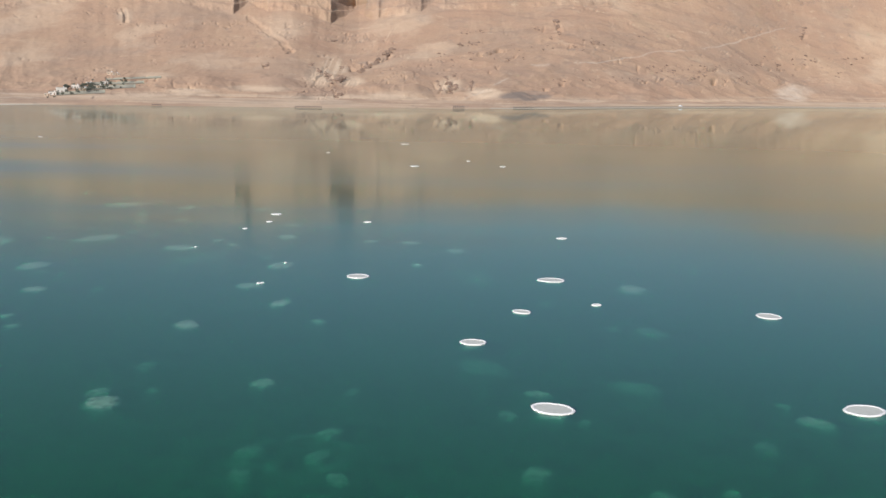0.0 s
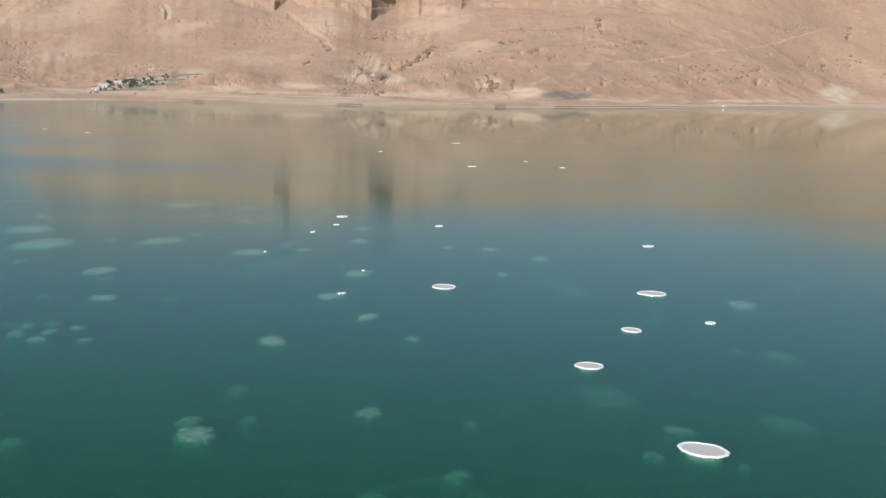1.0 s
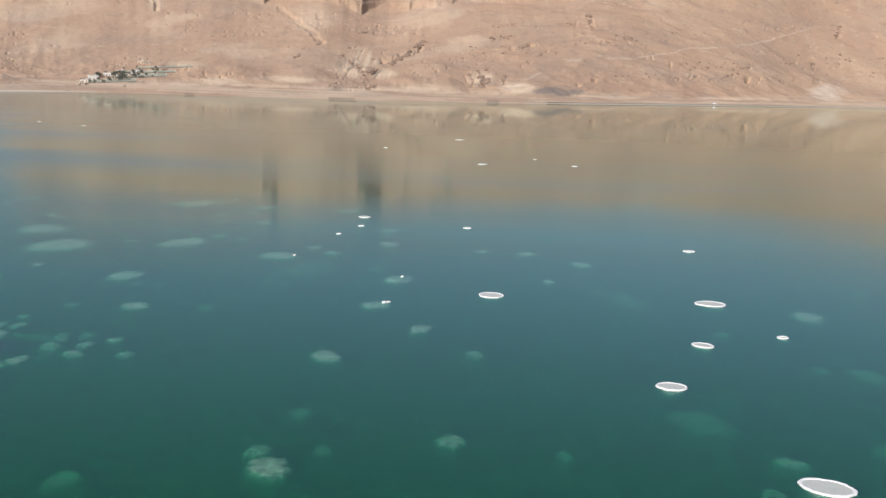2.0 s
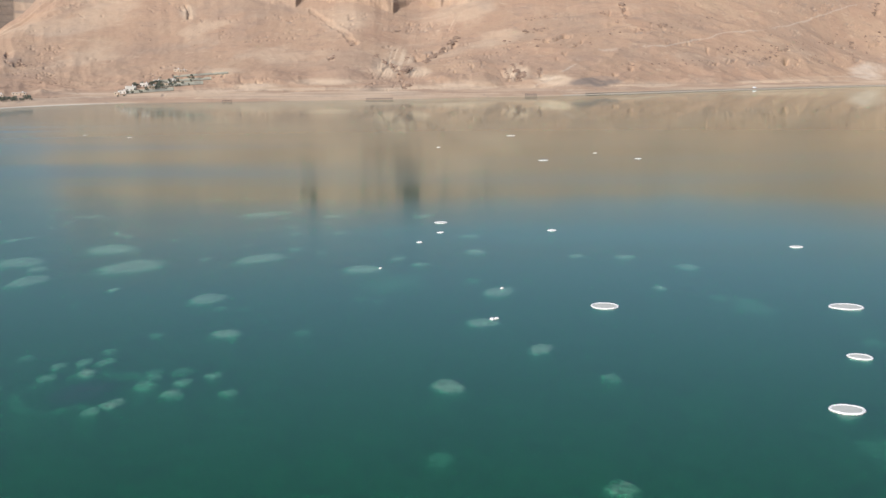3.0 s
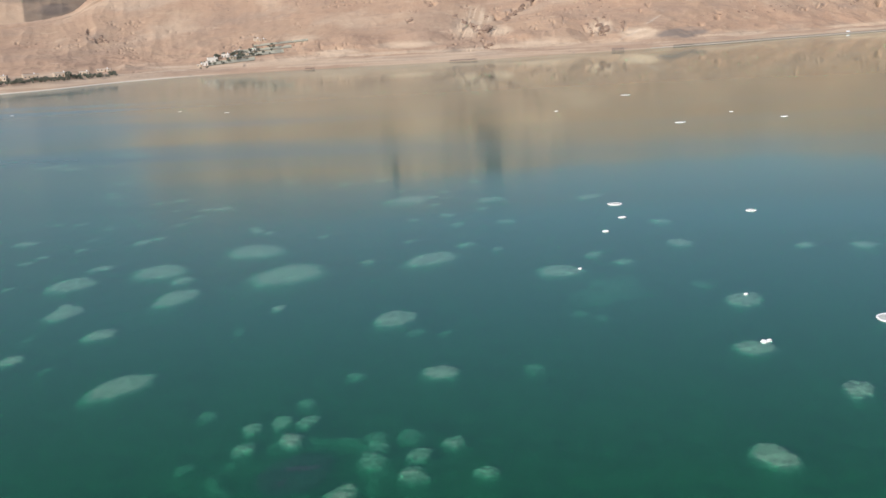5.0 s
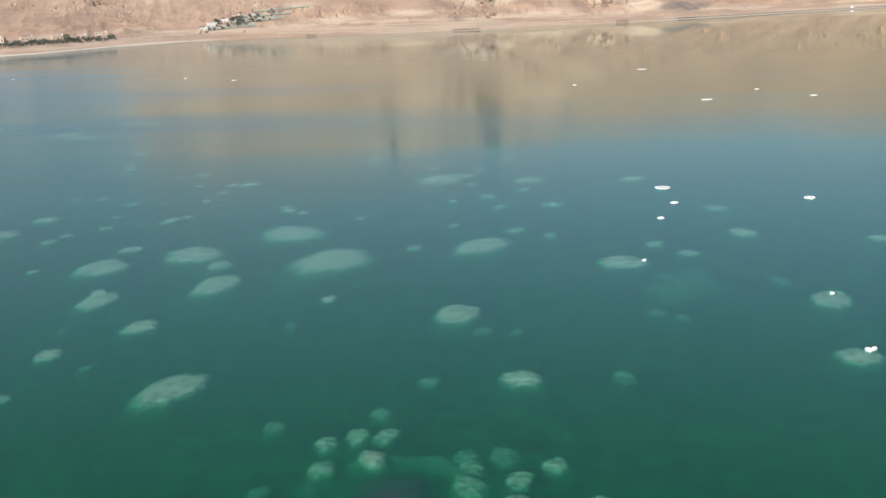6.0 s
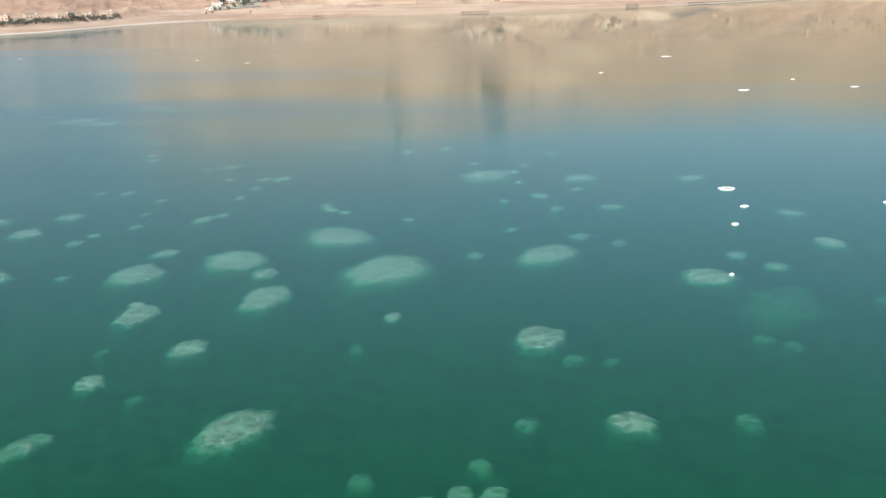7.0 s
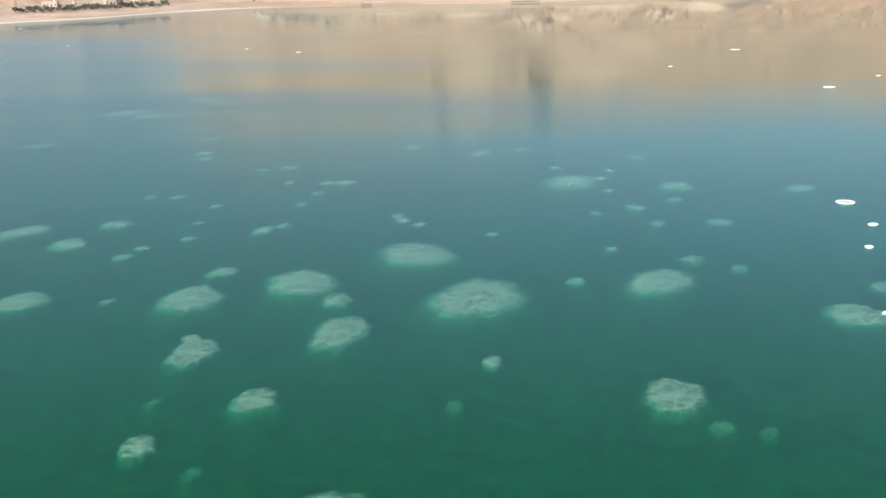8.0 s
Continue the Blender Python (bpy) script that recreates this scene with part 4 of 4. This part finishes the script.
grove = [
    tree(ground_at(-18.2, -0.30), 6.5, 6.0, 3, False, "dusty green garden tree on the village slope", "village trees"),
    tree(ground_at(-17.4, -0.18), 5.0, 4.2, 4, False, "dusty green garden tree on the village slope", "village trees"),
    tree(ground_at(-17.0, -0.05), 8.5, 5.5, 5, True, "tall date palm among the village houses", "village trees"),
]
rng = random.Random(23)
for k in range(110):
    a = rng.choice((rng.uniform(-19.0, -15.4), rng.gauss(-17.4, 0.5)))
    e = -0.53 + (a + 18.9) * 0.16 + rng.uniform(-0.20, 0.20)
    p = ground_at(a, e)
    copy_thing(grove[rng.choice((0, 0, 1, 1, 2))], facing(p, rng.uniform(0, 6)) @ Matrix.Scale(rng.uniform(0.35, 0.75), 4))
belt = tree(ground_at(-25.0, -0.80), 7.0, 6.5, 8, False, "dark green tree in a belt along the shore", "shore tree belt")
for k in range(120):
    a = -29.5 + 6.7 * k / 120 + rng.uniform(-0.05, 0.05)
    copy_thing(belt, facing(ground_at(a, bench_angle(a) - 0.13 + rng.uniform(-0.07, 0.05)), rng.uniform(0, 6)) @ Matrix.Scale(rng.uniform(0.28, 0.65), 4))

for a, e, w, d, h, wall in (
    (-18.45, -0.36, 11, 8, 5.5, PLASTER), (-18.85, -0.48, 7, 6, 3.2, PLASTER), (-17.85, -0.16, 9, 8, 4.0, PLASTER),
    (-17.5, -0.26, 8, 7, 3.2, TAN_WALL), (-17.2, 0.02, 8, 7, 3.4, PLASTER), (-16.8, -0.12, 10, 7, 3.2, TAN_WALL),
    (-16.5, 0.08, 7, 6, 3.2, PLASTER), (-19.1, -0.55, 6, 6, 3.0, TAN_WALL), (-16.3, 0.52, 8, 6, 3.6, TAN_WALL), (-16.0, 0.50, 10, 6, 3.0, TAN_WALL),
):
    house(ground_at(a + 0.08, e - 0.07), w, d, h, wall, "white plastered flat-roofed house among trees" if wall is PLASTER else "sand-coloured flat-roofed house on the slope", rng.uniform(-0.3, 0.3))
for a, de, w, h in ((-25.3, 0.03, 12, 3.6), (-24.3, 0.03, 9, 3.0), (-23.4, 0.10, 14, 2.6), (-26.6, 0.04, 14, 4.0), (-28.0, 0.04, 12, 4.0)):
    house(ground_at(a, bench_angle(a) + de), w, 9, h, TAN_WALL, "long low sand-coloured building behind a tree belt", rng.uniform(-0.2, 0.2), "shore buildings")


def outcrop(name, spots, seed, label):
    """Ragged rocks that stand out of the slope: angular, taller or longer, half sunk."""
    r = random.Random(seed)
    verts, faces = [], []
    for a, e, size in spots:
        p = ground_at(a, e)
        m = facing(p, r.uniform(-0.8, 0.8))
        size = 0.75 * size
        wide, tall = size * r.uniform(0.6, 1.7), size * r.uniform(0.35, 0.9)
        b = len(verts)
        for f, h in ((1.0, -0.6), (1.0, 0.1), (0.85, 0.6), (0.45, 1.0)):
            for k in range(7):
                ang = 0.9 * k + r.uniform(-0.25, 0.25)
                q = f * r.uniform(0.45, 1.3)
                verts.append(m @ Vector((math.cos(ang) * wide * q, math.sin(ang) * size * 0.7 * q, tall * (h + r.uniform(-0.15, 0.15)))))
        faces += [(b + 7 * j + k, b + 7 * j + (k + 1) % 7, b + 7 * j + 7 + (k + 1) % 7, b + 7 * j + 7 + k) for j in range(3) for k in range(7)]
        faces.append(tuple(b + 21 + k for k in range(7)))
    return tagged(new(name, mesh_of(name, verts, faces, OUTCROP, False)), label, "rocks", kind="stuff")


def on_line(r, points, count, spread, small, large):
    spots = []
    for k in range(count):
        (a0, e0), (a1, e1) = r.choice(list(zip(points[:-1], points[1:])))
        t = r.random()
        spots.append((a0 + t * (a1 - a0) + r.gauss(0, spread), e0 + t * (e1 - e0) + r.gauss(0, spread * 0.6), small + (large - small) * r.random() ** 2.5))
    return spots


def clumps(r, places):
    """Groups of rocks: (bearing, slope angle, half-length, rise of the group, count, size)."""
    spots = []
    for a, e, long, rise, count, size in places:
        for k in range(count):
            t = r.uniform(-1, 1)
            spots.append((a + t * long + r.gauss(0, 0.03), e + t * rise + r.gauss(0, 0.04), size * (0.45 + 0.75 * r.random() ** 2)))
    return spots


rock_rng = random.Random(77)
outcrop("slope_rocks", on_line(rock_rng, [(5, 0.5), (9, 0.72), (14, 0.8), (19, 1.1)], 150, 0.22, 0.9, 3.8)
        + on_line(rock_rng, [(9.5, 1.1), (13, 1.35), (16, 1.5), (21, 1.8)], 130, 0.16, 0.9, 4.6)
        + on_line(rock_rng, [(-1, 1.5), (2, 1.75), (5, 2.0), (9, 2.6)], 130, 0.35, 0.9, 4.0), 5, "dark weathered rocks scattered over the hillside")
# The clump at 5.4, 3.1 stands in for a shaded hole.
outcrop("ledge_rocks", clumps(rock_rng, [(1.2, 2.27, 0.65, 0.10, 22, 4.5), (1.2, 2.84, 0.6, 0.07, 16, 3.5), (5.4, 3.1, 0.06, -0.25, 12, 7.0), (4.4, 3.04, 0.05, 0.06, 5, 5.0), (5.1, 2.6, 0.04, 0.05, 4, 4.0),
                                         (7.4, 2.38, 0.4, -0.05, 12, 4.5), (9.2, 2.68, 0.35, 0.06, 10, 4.0), (10.6, 1.25, 0.15, 0.15, 8, 4.0), (-8.8, 1.02, 0.16, 0.01, 7, 4.5), (-7.75, 1.73, 0.03, 0.12, 6, 4.0),
                                         (-5.6, 2.28, 0.35, 0.05, 14, 3.6)]), 15, "dark rock ledges and boulders on the slope, one clump for a dark hole")
outcrop("fluted_rocks", clumps(rock_rng, [(12.0, 0.80, 0.05, 0.16, 9, 4.5), (12.25, 0.95, 0.04, 0.18, 9, 4.5), (12.55, 1.1, 0.05, 0.18, 9, 4.5), (12.95, 1.2, 0.04, 0.16, 8, 4.5), (13.6, 1.17, 0.06, 0.05, 5, 4.5),
                                          (14.35, 0.62, 0.2, -0.03, 7, 4.5), (15.2, 1.85, 0.03, 0.08, 5, 5.0), (15.8, 1.33, 0.04, 0.15, 7, 5.0), (16.8, 2.85, 0.06, 0.25, 12, 6.0), (17.0, 1.78, 0.03, 0.16, 7, 5.0),
                                          (16.45, 1.7, 0.03, 0.12, 5, 4.5), (17.45, 1.68, 0.03, 0.12, 5, 4.5)]), 16, "dark fluted rocks in steep gullies of the hillside")
outcrop("canyon_rocks", on_line(rock_rng, [(-4.3, 0.81), (-3.85, 1.04), (-3.48, 1.26), (-3.27, 1.46)], 80, 0.05, 1.6, 6.5)
        + on_line(rock_rng, [(-3.0, 1.66), (-2.67, 1.97)], 34, 0.06, 1.8, 7.5), 6, "dark broken rock walls of a small canyon")
# The badland clumps are dark rock put in where the slots lie in shade.
outcrop("badland_rocks_and_shade", clumps(rock_rng, [(-6.6, 1.08, 0.15, -0.04, 10, 3.4), (-6.2, 0.8, 0.10, -0.15, 12, 4.0), (-5.85, 0.62, 0.08, -0.18, 12, 4.4), (-5.6, 0.42, 0.07, -0.15, 10, 4.5), (-5.25, 0.38, 0.10, 0.10, 14, 6.0),
                                           (-5.15, 0.98, 0.05, 0.08, 6, 4.0), (-5.1, -0.36, 0.14, 0.06, 9, 5.0)])
        + clumps(rock_rng, [(-0.25, 0.2, 0.16, -0.26, 16, 4.4), (0.25, 0.25, 0.18, -0.42, 20, 4.6), (0.55, 0.1, 0.10, 0.10, 12, 6.0), (0.5, 0.75, 0.08, 0.10, 8, 4.2), (1.33, 0.25, 0.04, 0.2, 14, 5.0)])
        + on_line(rock_rng, [(-24.2, 1.2), (-23.4, 1.0), (-23.0, 0.8)], 44, 0.14, 0.9, 4.6)
        + on_line(rock_rng, [(-18, 2.4), (-13, 2.3), (-8, 2.0)], 50, 0.5, 0.8, 2.8), 7, "dark rocks, many standing in for shaded slots between pale eroded gullies")


def field(a0, a1, e0, e1, tilt):
    """A levelled grey-green plot laid on the slope, with a low earth edge."""
    n, m = 26, 6
    verts, faces = [], []
    for lift in (0.5, -1.2):
        for j in range(m):
            for i in range(n):
                a = a0 + (a1 - a0) * i / (n - 1)
                e = e0 + (e1 - e0) * j / (m - 1) + tilt * i / (n - 1)
                p = ground_at(a, e)
                verts.append((p.x, p.y, p.z + lift))
    for j in range(m - 1):
        for i in range(n - 1):
            b = j * n + i
            faces.append((b, b + 1, b + n + 1, b + n))
    rim = list(range(n)) + [j * n + n - 1 for j in range(1, m)] + [(m - 1) * n + i for i in range(n - 2, -1, -1)] + [j * n for j in range(m - 2, 0, -1)]
    k = n * m
    faces += [(rim[i], rim[(i + 1) % len(rim)], rim[(i + 1) % len(rim)] + k, rim[i] + k) for i in range(len(rim))]
    return tagged(new("field", mesh_of("field", verts, faces, FIELD)), "grey-green irrigated plot on the village slope", "field", "village plots")


field(-17.0, -14.6, -0.06, 0.06, 0.12)
field(-16.4, -13.8, 0.18, 0.27, 0.16)
field(-18.6, -16.4, -0.58, -0.42, 0.14)
field(-17.4, -15.0, -0.30, -0.13, 0.14)


def jetty(a, length, label):
    """A long low deck on posts along the waterline."""
    r = float(along(SHORE, a)) - 6
    p = Vector((HUB.x + r * math.sin(radians(a)), HUB.y + r * math.cos(radians(a)), 0))
    thing = empty("jetty", facing(p), label, "jetty")
    part("deck", boxed(-length / 2, length / 2, -1.5, 1.5, 1.0, 1.35, bevel=0.04), TIMBER, thing)
    part("rail", boxed(-length / 2, length / 2, -1.5, -1.4, 2.0, 2.12), TIMBER, thing)
    count = int(length / 2.4)
    for i in range(count + 1):
        x = -length / 2 + 0.2 + i * (length - 0.4) / count
        part("post", tube(bmesh.new(), (x, -1.42, -5.2), (x, -1.42, 2.0), 0.16, 0.14, 8), TIMBER, thing)
        if i % 2 == 0:
            part("post", tube(bmesh.new(), (x, 1.3, -5.2), (x, 1.3, 1.0), 0.16, 0.14, 8), TIMBER, thing)
    return thing


jetty(-6.5, 27, "long dark timber jetty on posts at the shore")
jetty(-13.9, 9, "short grey jetty on posts at the shore")


def pump_platform(a):
    """A two-level open steel frame standing in the shallow water."""
    r = float(along(SHORE, a)) - 14
    p = Vector((HUB.x + r * math.sin(radians(a)), HUB.y + r * math.cos(radians(a)), 0))
    thing = empty("pump_platform", facing(p), "open grey steel platform on legs in shallow water", "platform")
    for z in (0.8, 2.4):
        part("deck", boxed(-6.5, 6.5, -2.5, 2.5, z, z + 0.3, bevel=0.04), STEEL, thing)
    for i in range(6):
        x = -6 + i * 2.4
        for y in (-2.2, 2.2):
            part("leg", tube(bmesh.new(), (x, y, -5.2), (x, y, 2.4), 0.16, 0.16, 8), STEEL, thing)
        part("rail_post", tube(bmesh.new(), (x, -2.2, 2.7), (x, -2.2, 3.6), 0.06, 0.06, 6), STEEL, thing)
    part("rail", boxed(-6.2, 6.2, -2.26, -2.14, 3.55, 3.7), STEEL, thing)
    return thing


pump_platform(0.95)


def strip(name, a0, a1, profile, mat, label, category):
    """A band that follows the waterline; profile: (metres inland, height) across it."""
    n, m = 220, len(profile)
    verts, faces = [], []
    for i in range(n):
        a = a0 + (a1 - a0) * i / (n - 1)
        r0 = float(along(SHORE, a))
        for q, z in profile:
            r = r0 + q
            verts.append((HUB.x + r * math.sin(radians(a)), HUB.y + r * math.cos(radians(a)), z))
    for i in range(n - 1):
        for k in range(m - 1):
            b = i * m + k
            faces.append((b, b + 1, b + m + 1, b + m))
    return tagged(new(name, mesh_of(name, verts, faces, mat, False)), label, category, kind="structure")


strip("embankment", 4.6, 27, [(5.5, -2), (6, 0.5), (7.5, 1.1), (9, 1.2), (9, -1)], RUBBLE, "dark rubble embankment along the shore", "embankment")
strip("road", 3.6, 27, [(9, 1.0), (9.02, 1.35), (16, 1.4), (16, -1)], ASPHALT, "asphalt shore road above the sea", "road")
strip("kerb", 3.6, 27, [(9.1, 1.3), (9.1, 1.95), (9.5, 1.95), (9.5, 1.3)], CONCRETE, "pale concrete road barrier", "barrier")
strip("beach", 2.5, 27, [(-9, -0.6), (-3, 0.15), (4, 0.6), (9, 0.7), (9, -2)], CONCRETE, "pale salt crust along the waterline", "beach")


def van(a):
    r = float(along(SHORE, a)) + 12.5
    p = Vector((HUB.x + r * math.sin(radians(a)), HUB.y + r * math.cos(radians(a)), 1.4))
    thing = empty("van", facing(p, 0.5), "white delivery van on the shore road", "van")
    bm = boxed(-2.7, 1.6, -0.98, 0.98, 0.45, 2.5, bevel=0.12)
    box(bm, 1.5, 2.6, -0.95, 0.95, 0.45, 1.5, bevel=0.12)
    part("body", bm, VAN_WHITE, thing)
    part("windscreen", boxed(1.55, 1.72, -0.85, 0.85, 1.55, 2.25), GLASS_DARK, thing, "dark windscreen")
    part("side_window", boxed(0.5, 1.4, -1.0, -0.97, 1.5, 2.1), GLASS_DARK, thing, "dark side window")
    for x in (-1.7, 1.7):
        for y in (-0.9, 0.9):
            part("wheel", tube(bmesh.new(), (x, y - 0.12, 0.36), (x, y + 0.12, 0.36), 0.36, 0.36, 14), RUBBER, thing)
    return thing


van(11.6)
